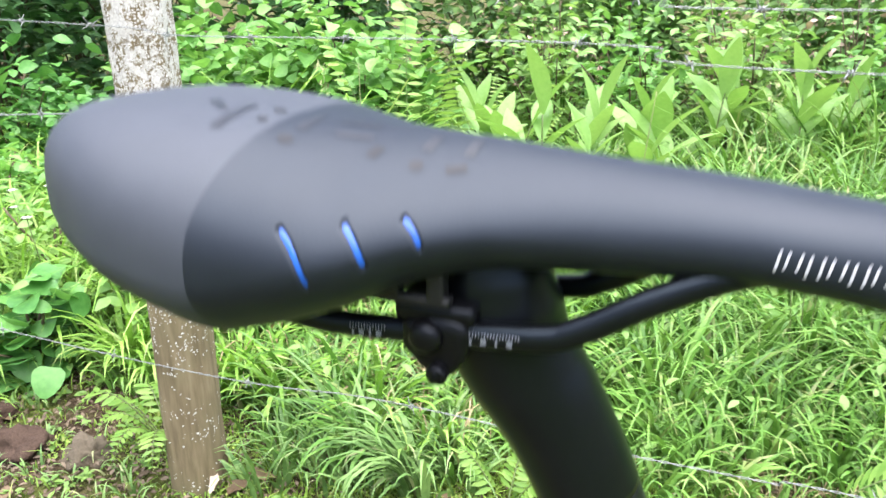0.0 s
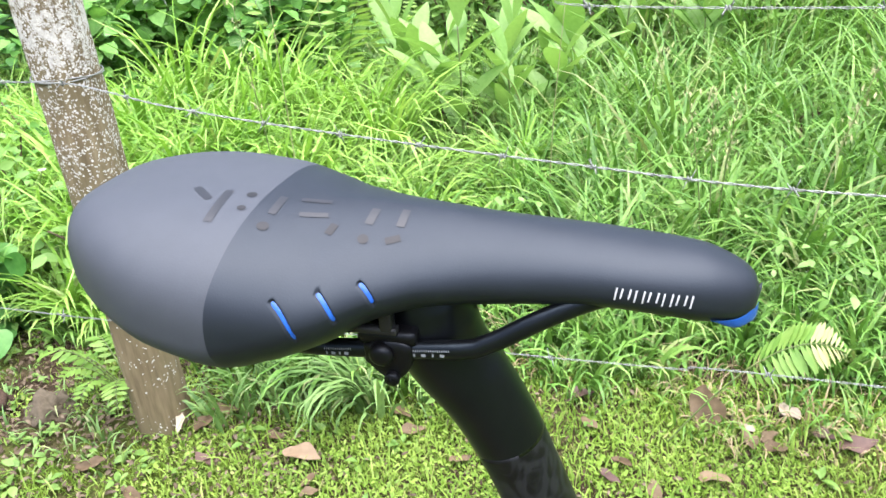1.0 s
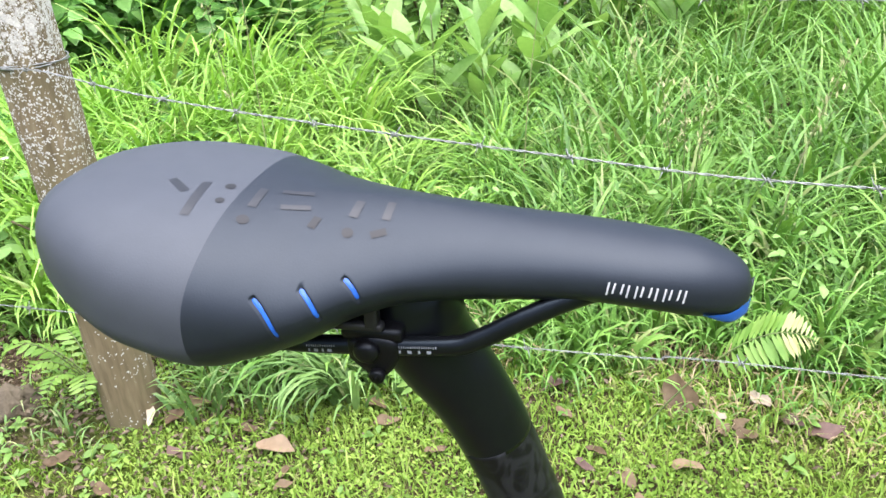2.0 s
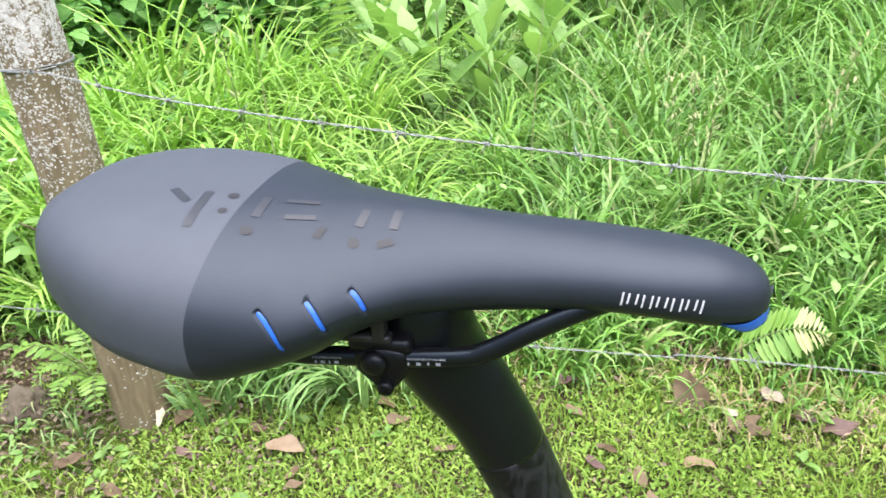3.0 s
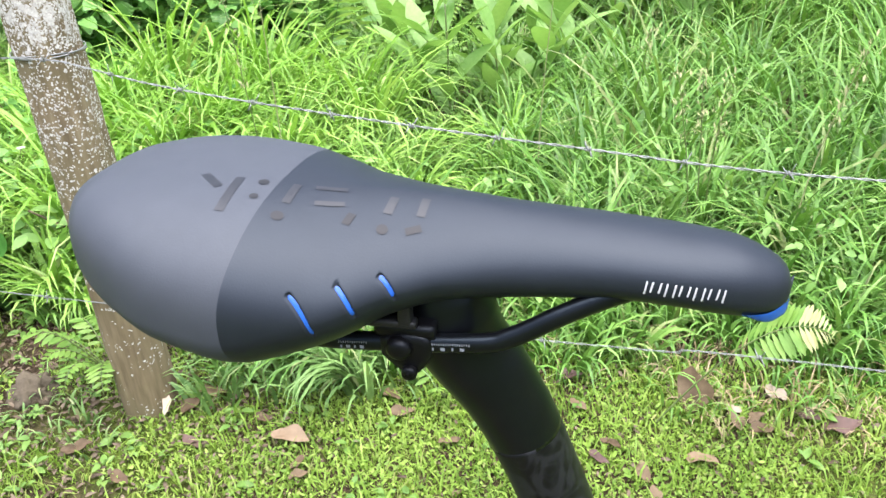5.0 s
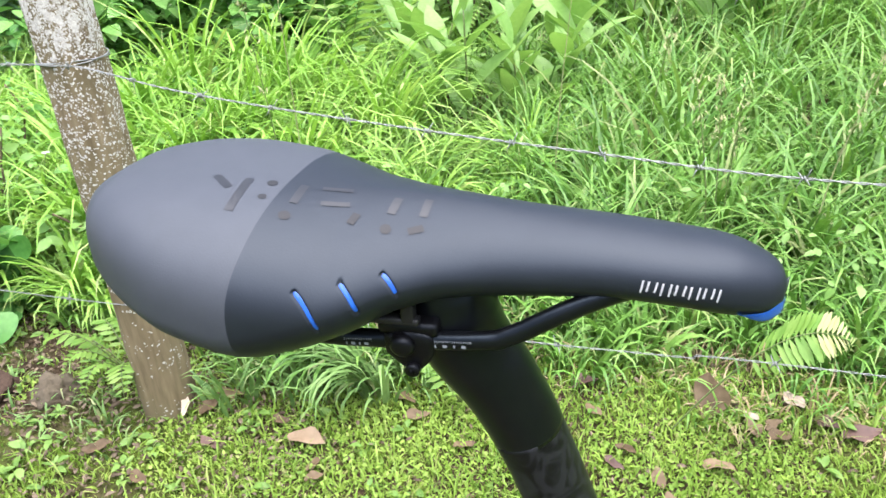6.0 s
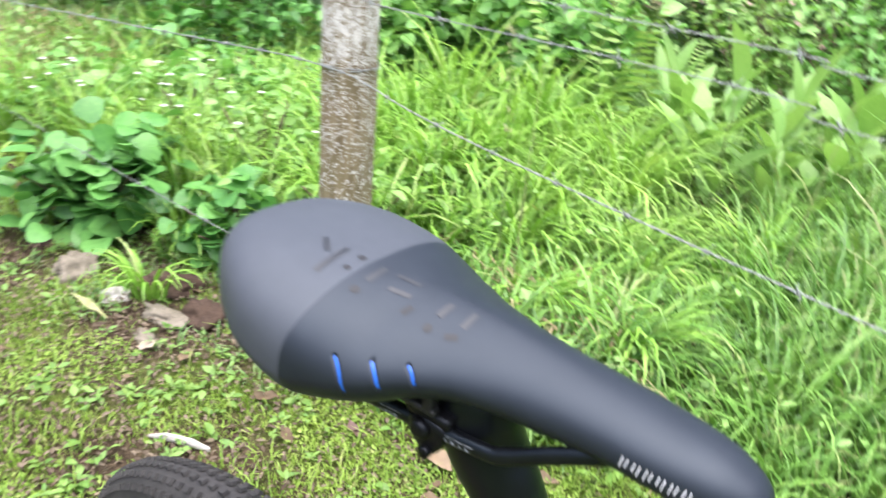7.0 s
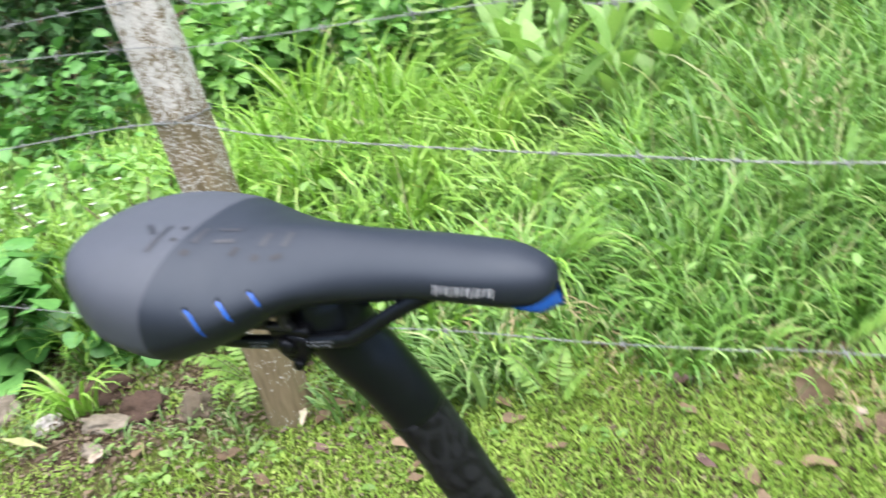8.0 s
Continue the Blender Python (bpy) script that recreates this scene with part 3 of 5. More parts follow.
part("bolt", mesh_of("bolt_long", *tube([(0.012, 0, 0.930), (0.012, 0, 0.905)], [0.009, 0.009], 14), MAT_METAL), seat_post, "black clamp bolt")

WHEEL_X, WHEEL_R = -0.166, 0.343
part("bottom_bracket", mesh_of("bottom_bracket", *tube([(0.205, -0.036, 0.330), (0.205, 0.036, 0.330)], 0.024, 24), MAT_METAL), bicycle, "black bottom bracket shell")
for s in (-1, 1):
    part("chain_stay", mesh_of("chain_stay", *tube(smooth_path([(0.19, s * 0.02, 0.333), (0.10, s * 0.048, 0.338), (WHEEL_X, s * 0.060, WHEEL_R)], 6), 0.011, 12), MAT_POST), bicycle, "black chain stay")
    part("seat_stay", mesh_of("seat_stay", *tube(smooth_path([(0.105, s * 0.014, 0.640), (0.05, s * 0.045, 0.585), (WHEEL_X, s * 0.060, WHEEL_R)], 6), 0.008, 12), MAT_POST), bicycle, "black seat stay")


def ring(major, minor, n, k, squash=1.0):
    v, f = [], []
    for i in range(n):
        a = 2 * math.pi * i / n
        for j in range(k):
            b = 2 * math.pi * j / k
            r = major + minor * math.cos(b)
            v.append((WHEEL_X + r * math.cos(a), minor * squash * math.sin(b), WHEEL_R + r * math.sin(a)))
    for i in range(n):
        for j in range(k):
            f.append((i * k + j, ((i + 1) % n) * k + j, ((i + 1) % n) * k + (j + 1) % k, i * k + (j + 1) % k))
    return v, f


wheel = part("rear_wheel", mesh_of("rim", *ring(0.288, 0.012, 72, 10, 1.2), MAT_METAL), bicycle, "black rear wheel rim")
part("tyre", mesh_of("tyre", *ring(WHEEL_R - 0.0270, 0.0255, 120, 20, 1.04), MAT_RUBBER), wheel, "black knobbly rubber tyre")
knobs = []
for i in range(150):
    a = 2 * math.pi * i / 150
    for j, off in enumerate((-0.9, -0.45, 0.0, 0.45, 0.9)):
        aa = a + (math.pi / 150 if j % 2 else 0)
        b = off
        rr = WHEEL_R - 0.027 + 0.0262 * math.cos(b)
        c = Vector((WHEEL_X + rr * math.cos(aa), 0.0265 * math.sin(b), WHEEL_R + rr * math.sin(aa)))
        out = Vector((math.cos(aa) * math.cos(b), math.sin(b), math.sin(aa) * math.cos(b)))
        along = Vector((-math.sin(aa), 0, math.cos(aa)))
        across = out.cross(along)
        p = [c + along * (u * 0.0042) + across * (w * 0.0036) for u, w in ((-1, -1), (1, -0.7), (1, 0.7), (-1, 1))]
        q = [c + out * 0.0030 + along * (u * 0.0034) + across * (w * 0.0028) for u, w in ((-1, -1), (1, -0.7), (1, 0.7), (-1, 1))]
        knobs.append((p + q, [(4, 5, 6, 7), (0, 1, 5, 4), (1, 2, 6, 5), (2, 3, 7, 6), (3, 0, 4, 7)]))
part("tread", mesh_of("tread", *merged(knobs), MAT_RUBBER, False), wheel, "small rubber tread knobs")
part("hub", mesh_of("hub", *tube([(WHEEL_X, -0.068, WHEEL_R), (WHEEL_X, 0.068, WHEEL_R)], 0.018, 20), MAT_METAL), wheel, "black hub")
for i in range(28):
    a = 2 * math.pi * i / 28
    s = -1 if i % 2 else 1
    p0 = (WHEEL_X + 0.02 * math.cos(a + 0.9 * s), s * 0.03, WHEEL_R + 0.02 * math.sin(a + 0.9 * s))
    p1 = (WHEEL_X + 0.282 * math.cos(a), 0, WHEEL_R + 0.282 * math.sin(a))
    part("spoke", mesh_of("spoke", *tube([p0, p1], 0.001, 6), MAT_STEEL), wheel)

# the frame leans a little, its wheels further from the track's middle than the saddle
LEAN = Matrix.Translation((0, 0, 0.9)) @ Matrix.Rotation(radians(6.5), 4, "X") @ Matrix.Translation((0, 0, -0.9))
for ob in bicycle.children:
    if ob is not saddle:
        drop = 0.0 if ob.name in ("seat_post", "seat_mast") else -0.006
        ob.matrix_local = Matrix.Translation((0, 0, drop)) @ LEAN


# ---- fence ----
FENCE_Y = 0.80
POST_X = -0.970


def fence_post(name, x, y, height, seed, label):
    rng = np.random.default_rng(seed)
    n, k = 60, 40
    v, f = [], []
    ph = rng.uniform(0, 6.28, 6)
    foot = float(ground_z(x, y)) - 0.06
    for i in range(n + 1):
        z = foot + (height - foot) * i / n
        for j in range(k):
            a = 2 * math.pi * j / k
            r = 0.0635 - 0.006 * z / height
            r += 0.0035 * math.sin(2 * a + ph[0] + 1.1 * z) + 0.002 * math.sin(3 * a + ph[1] - 3 * z) + 0.0016 * math.sin(7 * a + ph[2] + 2 * z)
            r += 0.0022 * noise.noise(Vector((6 * math.cos(a), 6 * math.sin(a), 14 * z + seed)))
            r -= 0.004 * math.exp(-(((z - 0.805) / 0.006) ** 2)) if seed == 1 else 0
            zz = z
            if i == n:
                zz = height + 0.022 * math.cos(a - 0.6)
            if i == n - 1:
                zz = height - 0.012 + 0.020 * math.cos(a - 0.6)
            bend = 0.006 * math.sin(2.4 * z + ph[3])
            v.append((r * math.cos(a) + bend, r * math.sin(a), zz))
    for i in range(n):
        for j in range(k):
            f.append((i * k + j, i * k + (j + 1) % k, (i + 1) * k + (j + 1) % k, (i + 1) * k + j))
    e = thing(name, (x, y, 0), label, "fence post", "posts of the wire fence")
    part("shaft", mesh_of("shaft", v, f, MAT_WOOD), e)
    top = [v[n * k + j] for j in range(k)]
    tv = [(p[0] * s, p[1] * s, height + (p[2] - height) * s + 0.001) for s in (1.0, 0.5) for p in top] + [(0, 0, height + 0.002)]
    tf = [(j, (j + 1) % k, k + (j + 1) % k, k + j) for j in range(k)] + [(k + j, k + (j + 1) % k, 2 * k) for j in range(k)]
    part("cut_top", mesh_of("cut_top", tv, tf, MAT_CUT), e, "pale sawn top")
    return e


fence_post("fence_post", POST_X, FENCE_Y, 1.075, 1, "weathered round wooden fence post speckled with pale lichen")
fence_post("fence_post", -4.60, FENCE_Y + 0.1, 1.08, 5, "grey weathered wooden fence post further along")
fence_post("fence_post", 2.60, FENCE_Y + 0.05, 1.0, 9, "grey weathered wooden fence post further along")


def barb_mesh():
    chunks = []
    coil = [(0.0075 * (t - 0.5), 0.0032 * math.cos(12.6 * t), 0.0032 * math.sin(12.6 * t)) for t in np.linspace(0, 1, 22)]
    chunks.append(tube(coil, 0.0010, 5))
    for a in (0.5, 2.2, 3.7, 5.3):
        x = 0.003 if a < 3 else -0.003
        chunks.append(tube([(x, 0.003 * math.cos(a), 0.003 * math.sin(a)), (x * 2.2, 0.015 * math.cos(a), 0.015 * math.sin(a))], [0.0011, 0.0004], 5))
    return mesh_of("barb", *merged(chunks), MAT_WIRE)


BARB = barb_mesh()


def barbed_wire(points, label, spacing=0.13, phase=0.0, thick=0.00085):
    e = thing("barbed_wire", (0, 0, 0), label, "barbed wire", "wires of the fence")
    path = smooth_path(points, 40)
    dist = [0.0]
    for a, b in zip(path, path[1:]):
        dist.append(dist[-1] + (b - a).length)
    for turn in (0.0, math.pi):
        pts = [p + Vector((0, 0.0012 * math.cos(turn + 150 * d), 0.0012 * math.sin(turn + 150 * d))) for p, d in zip(fine_path(path, dist, 0.008), np.arange(0, dist[-1], 0.008))]
        part("strand", mesh_of("strand", *tube(pts, thick, 5), MAT_WIRE), e)
    d = phase
    while d < dist[-1]:
        i = int(np.searchsorted(dist, d))
        i = min(max(i, 1), len(path) - 1)
        t = (d - dist[i - 1]) / max(dist[i] - dist[i - 1], 1e-6)
        p = path[i - 1].lerp(path[i], t)
        way = (path[i] - path[i - 1]).normalized()
        ob = part("barb", BARB, e)
        ob.matrix_local = Matrix.Translation(p) @ way.to_track_quat("X", "Z").to_matrix().to_4x4() @ pose(0, 0, 0, (d * 977) % 360)
        d += spacing
    return e


def fine_path(path, dist, step):
    out, i = [], 1
    for d in np.arange(0, dist[-1], step):
        while i < len(dist) - 1 and dist[i] < d:
            i += 1
        t = (d - dist[i - 1]) / max(dist[i] - dist[i - 1], 1e-6)
        out.append(path[i - 1].lerp(path[i], t))
    return out


FY = FENCE_Y - 0.066
barbed_wire([(-4.6, FY, 0.62), (-2.9, FY, 0.681), (-1.84, FY, 0.750), (-1.157, FY, 0.798), (-1.03, FY, 0.804), (-0.90, FY, 0.803), (-0.83, FY, 0.792), (-0.705, FY, 0.768), (-0.47, FY, 0.740), (-0.05, FY, 0.703), (0.35, FY, 0.680), (1.2, FY, 0.69), (2.6, FY, 0.74)], "slack galvanised barbed wire at mid height of the fence", 0.13, 0.05)
barbed_wire([(-4.6, FY, 1.02), (-2.07, FY, 0.985), (-1.01, FY, 0.957), (-0.817, FY, 0.942), (-0.4, FY, 0.942), (-0.08, FY, 0.937), (0.2, FY, 0.912), (2.6, FY, 0.90)], "thin barbed wire near the top of the fence", 0.17, 0.02, 0.00055)
barbed_wire([(-4.6, FY, 1.04), (-2.36, FY, 1.030), (-0.987, FY, 1.038), (-0.72, FY, 1.008), (-0.4, FY, 0.997), (-0.08, FY, 0.992), (0.2, FY, 0.978), (2.6, FY, 0.97)], "uppermost thin barbed wire of the fence", 0.17, 0.09, 0.00055)
barbed_wire([(-4.6, FY, 0.29), (-1.26, FY, 0.312), (-0.47, FY, 0.360), (-0.14, FY, 0.365), (0.12, FY, 0.376), (0.40, FY, 0.390), (2.6, FY, 0.42)], "low barbed wire running through the grass", 0.34, 0.11, 0.0006)
wrap = [(0.0605 * math.cos(a), 0.0605 * math.sin(a), 0.803 + 0.003 * math.sin(a * 1.5)) for a in np.linspace(0, 4 * math.pi, 80)]
wrap_wire = new("binding_wire", mesh_of("binding_wire", *tube([(POST_X + p[0] * 1.01 + 0.006, FENCE_Y + p[1] * 1.01, p[2]) for p in wrap], 0.0013, 5), MAT_WIRE))
tagged(wrap_wire, "thin wire wound round the fence post", "wire")


# ---- vegetation ----
def blades(name, base, height, width, lean, heading, mat, segs=4):
    """Many tapered, arching grass blades in one mesh."""
    n = len(height)
    t = np.linspace(0, 1, segs + 1)
    dirx, diry = np.cos(heading), np.sin(heading)
    start = np.random.default_rng(5).uniform(0.02, 0.34, n)[:, None]
    mid = (t[1:] + t[:-1]) * 0.5
    phi = start + 1.75 * lean[:, None] * mid[None, :] ** 2.0
    step = height[:, None] * 1.15 / segs
    reach = np.concatenate([np.zeros((n, 1)), np.cumsum(np.sin(phi) * step, 1)], 1)
    rise = np.concatenate([np.zeros((n, 1)), np.cumsum(np.cos(phi) * step, 1)], 1)
    cx = base[:, 0:1] + dirx[:, None] * reach
    cy = base[:, 1:2] + diry[:, None] * reach
    cz = base[:, 2:3] + np.maximum(rise, 0.004)
    hw = width[:, None] * 0.5 * np.array([0.70, 1.0, 0.95, 0.78, 0.55, 0.32])[: segs][None, :]
    face = heading + np.pi / 2 + np.random.default_rng(3).normal(0, 0.5, n)
    sx, sy = np.cos(face)[:, None] * hw, np.sin(face)[:, None] * hw
    left = np.stack([cx[:, :segs] - sx, cy[:, :segs] - sy, cz[:, :segs]], -1)
    right = np.stack([cx[:, :segs] + sx, cy[:, :segs] + sy, cz[:, :segs]], -1)
    tip = np.stack([cx[:, segs], cy[:, segs], cz[:, segs]], -1)[:, None]
    per = 2 * segs + 1
    verts = np.concatenate([np.stack([left, right], 2).reshape(n, 2 * segs, 3), tip], 1).reshape(-1, 3)
    off = (np.arange(n) * per)[:, None, None]
    quad = np.array([[2 * i, 2 * i + 1, 2 * i + 3, 2 * i + 2] for i in range(segs - 1)])[None] + off
    tri = np.array([[2 * segs - 2, 2 * segs - 1, 2 * segs]])[None] + off
    return raw_mesh(name, verts, quad.reshape(-1, 4), tri.reshape(-1, 3), mat)


def raw_mesh(name, verts, quads, tris, mat):
    me = bpy.data.meshes.new(name)
    me.vertices.add(len(verts))
    me.vertices.foreach_set("co", np.asarray(verts, np.float32).ravel())
    loops = np.concatenate([quads.ravel(), tris.ravel()]).astype(np.int32)
    sizes = np.concatenate([np.full(len(quads), 4), np.full(len(tris), 3)])
    me.loops.add(len(loops))
    me.loops.foreach_set("vertex_index", loops)
    me.polygons.add(len(sizes))
    me.polygons.foreach_set("loop_start", np.concatenate([[0], np.cumsum(sizes)[:-1]]).astype(np.int32))
    me.polygons.foreach_set("use_smooth", np.ones(len(sizes), bool))
    me.materials.append(mat)
    me.update(calc_edges=True)
    me.validate()
    return me


def leaf_shape(length, width, fold=0.25, droop=0.3, rows=6, round_tip=0.5):
    """One leaf along +x with a folded midrib; returns verts, quads as arrays."""
    t = np.linspace(0, 1, rows + 1)
    w = width * 0.5 * np.sin(np.pi * np.clip(t, 0.02, 0.985) ** (1 - 0.45 * round_tip)) ** (0.8 if round_tip < 0.85 else 0.45)
    x = length * (t - 0.12 * droop * t ** 2)
    z = -length * droop * 0.5 * t ** 2
    v = np.concatenate([np.stack([x, -w, z + fold * w], -1)[:, None], np.stack([x, 0 * w, z], -1)[:, None], np.stack([x, w, z + fold * w], -1)[:, None]], 1).reshape(-1, 3)
    q = np.array([[3 * i + k, 3 * i + k + 1, 3 * i + k + 4, 3 * i + k + 3] for i in range(rows) for k in (0, 1)])
    return v, q


def turn_many(shape, at, yaw, pitch, roll, size):
    """Copies of a leaf's vertices at many places: arrays."""
    cy, sy, cp, sp, cr, sr = np.cos(yaw), np.sin(yaw), np.cos(pitch), np.sin(pitch), np.cos(roll), np.sin(roll)
    v = shape[None] * size[:, None, None]
    x, y, z = v[..., 0], v[..., 1], v[..., 2]
    y, z = y * cr[:, None] - z * sr[:, None], y * sr[:, None] + z * cr[:, None]
    x, z = x * cp[:, None] - z * sp[:, None], x * sp[:, None] + z * cp[:, None]
    x, y = x * cy[:, None] - y * sy[:, None], x * sy[:, None] + y * cy[:, None]
    return np.stack([x, y, z], -1) + at[:, None]


def grass_edge(x):
    """How near the tall growth comes to the track."""
    return np.interp(x, [-4, -2.6, -1.3, -0.75, -0.3, 0.2, 0.7, 3], [0.60, 0.66, 1.00, 0.94, 1.12, 1.21, 1.25, 1.25]) + 0.12 * np.exp(-((np.asarray(x) + 0.30) / 0.11) ** 2) + 0.05 * np.sin(7 * np.asarray(x)) * np.sin(3 * np.asarray(x) + 1)


def hollow(x, y):
    """Shorter grass in front of the broad-leaved plants."""
    dip = np.maximum(np.exp(-(((x + 0.313 * y - 0.03) / 0.15) ** 2)), np.exp(-(((x + 0.36 * y - 0.14) / 0.15) ** 2)))
    gap = np.exp(-(((x + 0.95) / 0.16) ** 2) - ((y - 1.40) / 0.14) ** 2) + np.exp(-(((x + 0.66) / 0.17) ** 2) - ((y - 1.58) / 0.12) ** 2)
    return (1 - 0.55 * dip * fade(y, 1.2, 1.8) * fade(-y, -2.75, -2.5)) * (1 - 0.35 * np.clip(gap, 0, 1))


def tuft_field(name, n_tufts, per, area, h_range, w_range, lean_range, mat, seed, spread=0.05, keep=None, rank=0.0):
    rng = np.random.default_rng(seed)
    x0, x1, y0, y1 = area
    cx, cy = rng.uniform(x0, x1, n_tufts), rng.uniform(y0, y1, n_tufts)
    ok = cy > grass_edge(cx) if keep is None else keep(cx, cy)
    cx, cy = cx[ok], cy[ok]
    m = len(cx)
    counts = rng.integers(int(per * 0.5), int(per * 1.5), m)
    idx = np.repeat(np.arange(m), counts)
    tall = (rng.uniform(0.65, 1.2, m) * np.clip(0.35 + (cy - grass_edge(cx)) / 0.5, 0.35, 1.0) * (1 + rank * fade(cx, -0.40, 0.05) * fade(cy, 1.7, 2.4)) * hollow(cx, cy))[idx]
    n = len(idx)
    heading = rng.uniform(0, 2 * np.pi, n)
    r = spread * np.sqrt(rng.uniform(0, 1, n))
    bx, by = cx[idx] + r * np.cos(heading), cy[idx] + r * np.sin(heading)
    heading = heading + rng.normal(0, 0.5, n)
    h = rng.uniform(*h_range, n) * tall
    base = np.stack([bx, by, ground_z(bx, by) - 0.01], -1)
    return blades(name, base, h, rng.uniform(*w_range, n), rng.uniform(*lean_range, n), heading, mat, 6)


grass = new("tall_grass", tuft_field("tall_grass", 2300, 15, (-5.2, 3.6, 1.0, 5.0), (0.22, 0.44), (0.009, 0.0180), (0.6, 1.7), MAT_GRASS, 11, 0.06, None, 0.55))
tagged(grass, "tall tangled green meadow grass behind the fence", "grass", kind="stuff")
far_grass = new("tall_grass", tuft_field("far_grass", 1500, 9, (-9.0, 8.0, 0.9, 9.0), (0.30, 0.60), (0.016, 0.028), (0.6, 1.5), MAT_GRASS, 17, 0.10, lambda x, y: ((x < -3.8) | (x > 2.4) | (y > 4.6)) & (y > grass_edge(x) + 0.25 * np.sin(2 * x)) & (np.hypot(x * 0.8, y) < 7.5)))
tagged(far_grass, "tall meadow grass further along the fence", "grass", kind="stuff")
near_grass = new("tall_grass", tuft_field("near_grass", 1150, 18, (-1.9, 1.6, 0.84, 2.4), (0.15, 0.32), (0.008, 0.0155), (0.6, 1.8), MAT_GRASS, 12, 0.05))
tagged(near_grass, "dense arching green grass along the fence line", "grass", kind="stuff")


def bright_tufts():
    """Large fountains of yellow-green blades beside the post, leaning away from it."""
    rng = np.random.default_rng(13)
    base, height, lean, heading, width = [], [], [], [], []
    for i in range(10):
        for j in range(6):
            x, y = -1.95 + 0.16 * i + rng.normal(0, 0.05), 1.12 + 0.25 * j + rng.normal(0, 0.06)
            n = int(rng.integers(40, 72))
            top = rng.uniform(0.8, 1.2) * (0.40 + 0.060 * j) * (0.62 if j == 0 else 1) * (0.5 if i > 6 and j > 1 else 0.82 if i > 3 else 1) * float(hollow(x, y))
            a = rng.uniform(0, 6.28, n)
            a = np.where(rng.uniform(0, 1, n) < 0.4, rng.normal(-0.2, 0.7, n), a)
            r = 0.035 * np.sqrt(rng.uniform(0, 1, n))
            bx, by = x + r * np.cos(a), y + r * np.sin(a)
            base.append(np.stack([bx, by, ground_z(bx, by) - 0.01], -1))
            height.append(top * rng.uniform(0.6, 1.2, n))
            lean.append(rng.uniform(0.8, 1.9, n))
            heading.append(a)
            width.append(rng.uniform(0.012, 0.022, n))
    return blades("bright_tufts", np.concatenate(base), np.concatenate(height), np.concatenate(width), np.concatenate(lean), np.concatenate(heading), MAT_TUFT, 6)


bright = new("grass_tufts", bright_tufts())
tagged(bright, "bright yellow-green arching grass tufts beside the post", "grass", kind="stuff")
left_tufts = new("grass_tufts", tuft_field("left_tufts", 250, 26, (-4.4, -1.15, 0.85, 2.6), (0.22, 0.50), (0.008, 0.016), (0.5, 1.5), MAT_TUFT, 16, 0.05))
tagged(left_tufts, "light green grass tufts among the weeds by the post", "grass", kind="stuff")
edge_tufts = new("grass_tufts", tuft_field("edge_tufts", 48, 24, (-0.85, 0.0, 0.78, 1.10), (0.30, 0.56), (0.006, 0.012), (0.6, 1.5), MAT_EDGE, 14, 0.05, lambda x, y: (y > grass_edge(x) - 0.10) & (x < -0.42)))
tagged(edge_tufts, "drooping grass tufts at the edge of the track", "grass", kind="stuff")


def drooping_clump(name, at, count, length, headings, mat, seed):
    """One clump of long soft blades that bend over to the ground."""
    rng = np.random.default_rng(seed)
    a = rng.normal(headings[0], headings[1], count)
    r = 0.05 * np.sqrt(rng.uniform(0, 1, count))
    bx, by = at[0] + r * np.cos(a), at[1] + r * np.sin(a)
    base = np.stack([bx, by, ground_z(bx, by) - 0.01], -1)
    me = blades(name, base, rng.uniform(*length, count), rng.uniform(0.009, 0.0155, count), rng.uniform(1.0, 1.9, count), a, mat, 6)
    return tagged(new("grass_clump", me), "clump of long grey-green blades drooping onto the short grass", "grass", kind="stuff")


drooping_clump("droop", (-0.51, 0.97), 80, (0.14, 0.31), (-2.6, 0.7), MAT_EDGE, 61)
drooping_clump("droop", (-0.64, 1.00), 40, (0.15, 0.30), (-2.3, 1.0), MAT_GRASS, 62)
drooping_clump("droop", (-0.07, 1.16), 16, (0.14, 0.26), (-0.9, 1.2), MAT_GRASS, 63)
drooping_clump("droop", (-1.665, 0.685), 26, (0.14, 0.24), (-1.0, 1.6), MAT_TUFT, 64)
drooping_clump("droop", (-2.75, 0.62), 60, (0.20, 0.36), (-1.6, 1.4), MAT_TUFT, 65)


def weeds():
    """Small broad leaves of weeds scattered through the meadow."""
    rng = np.random.default_rng(24)
    n = 6000
    cx, cy = rng.uniform(-3.6, 2.4, 420), rng.uniform(0.9, 4.2, 420)
    i = rng.integers(0, 420, n)
    x, y = cx[i] + rng.normal(0, 0.07, n), cy[i] + rng.normal(0, 0.07, n)
    ok = y > grass_edge(x) + 0.05
    x, y = x[ok], y[ok]
    n = len(x)
    shape, quads = leaf_shape(1.0, 0.55, 0.3, 0.4, 4, 0.3)
    at = np.stack([x, y, ground_z(x, y) + rng.uniform(0.03, 0.38, n) * rng.uniform(0.5, 1.0, n)], -1)
    v = turn_many(shape, at, rng.uniform(0, 6.28, n), rng.normal(0.2, 0.4, n), rng.normal(0, 0.4, n), rng.uniform(0.018, 0.042, n))
    q = (quads[None] + (np.arange(n) * len(shape))[:, None, None]).reshape(-1, 4)
    return raw_mesh("meadow_weeds", v.reshape(-1, 3), q, np.zeros((0, 3), int), MAT_BROAD)


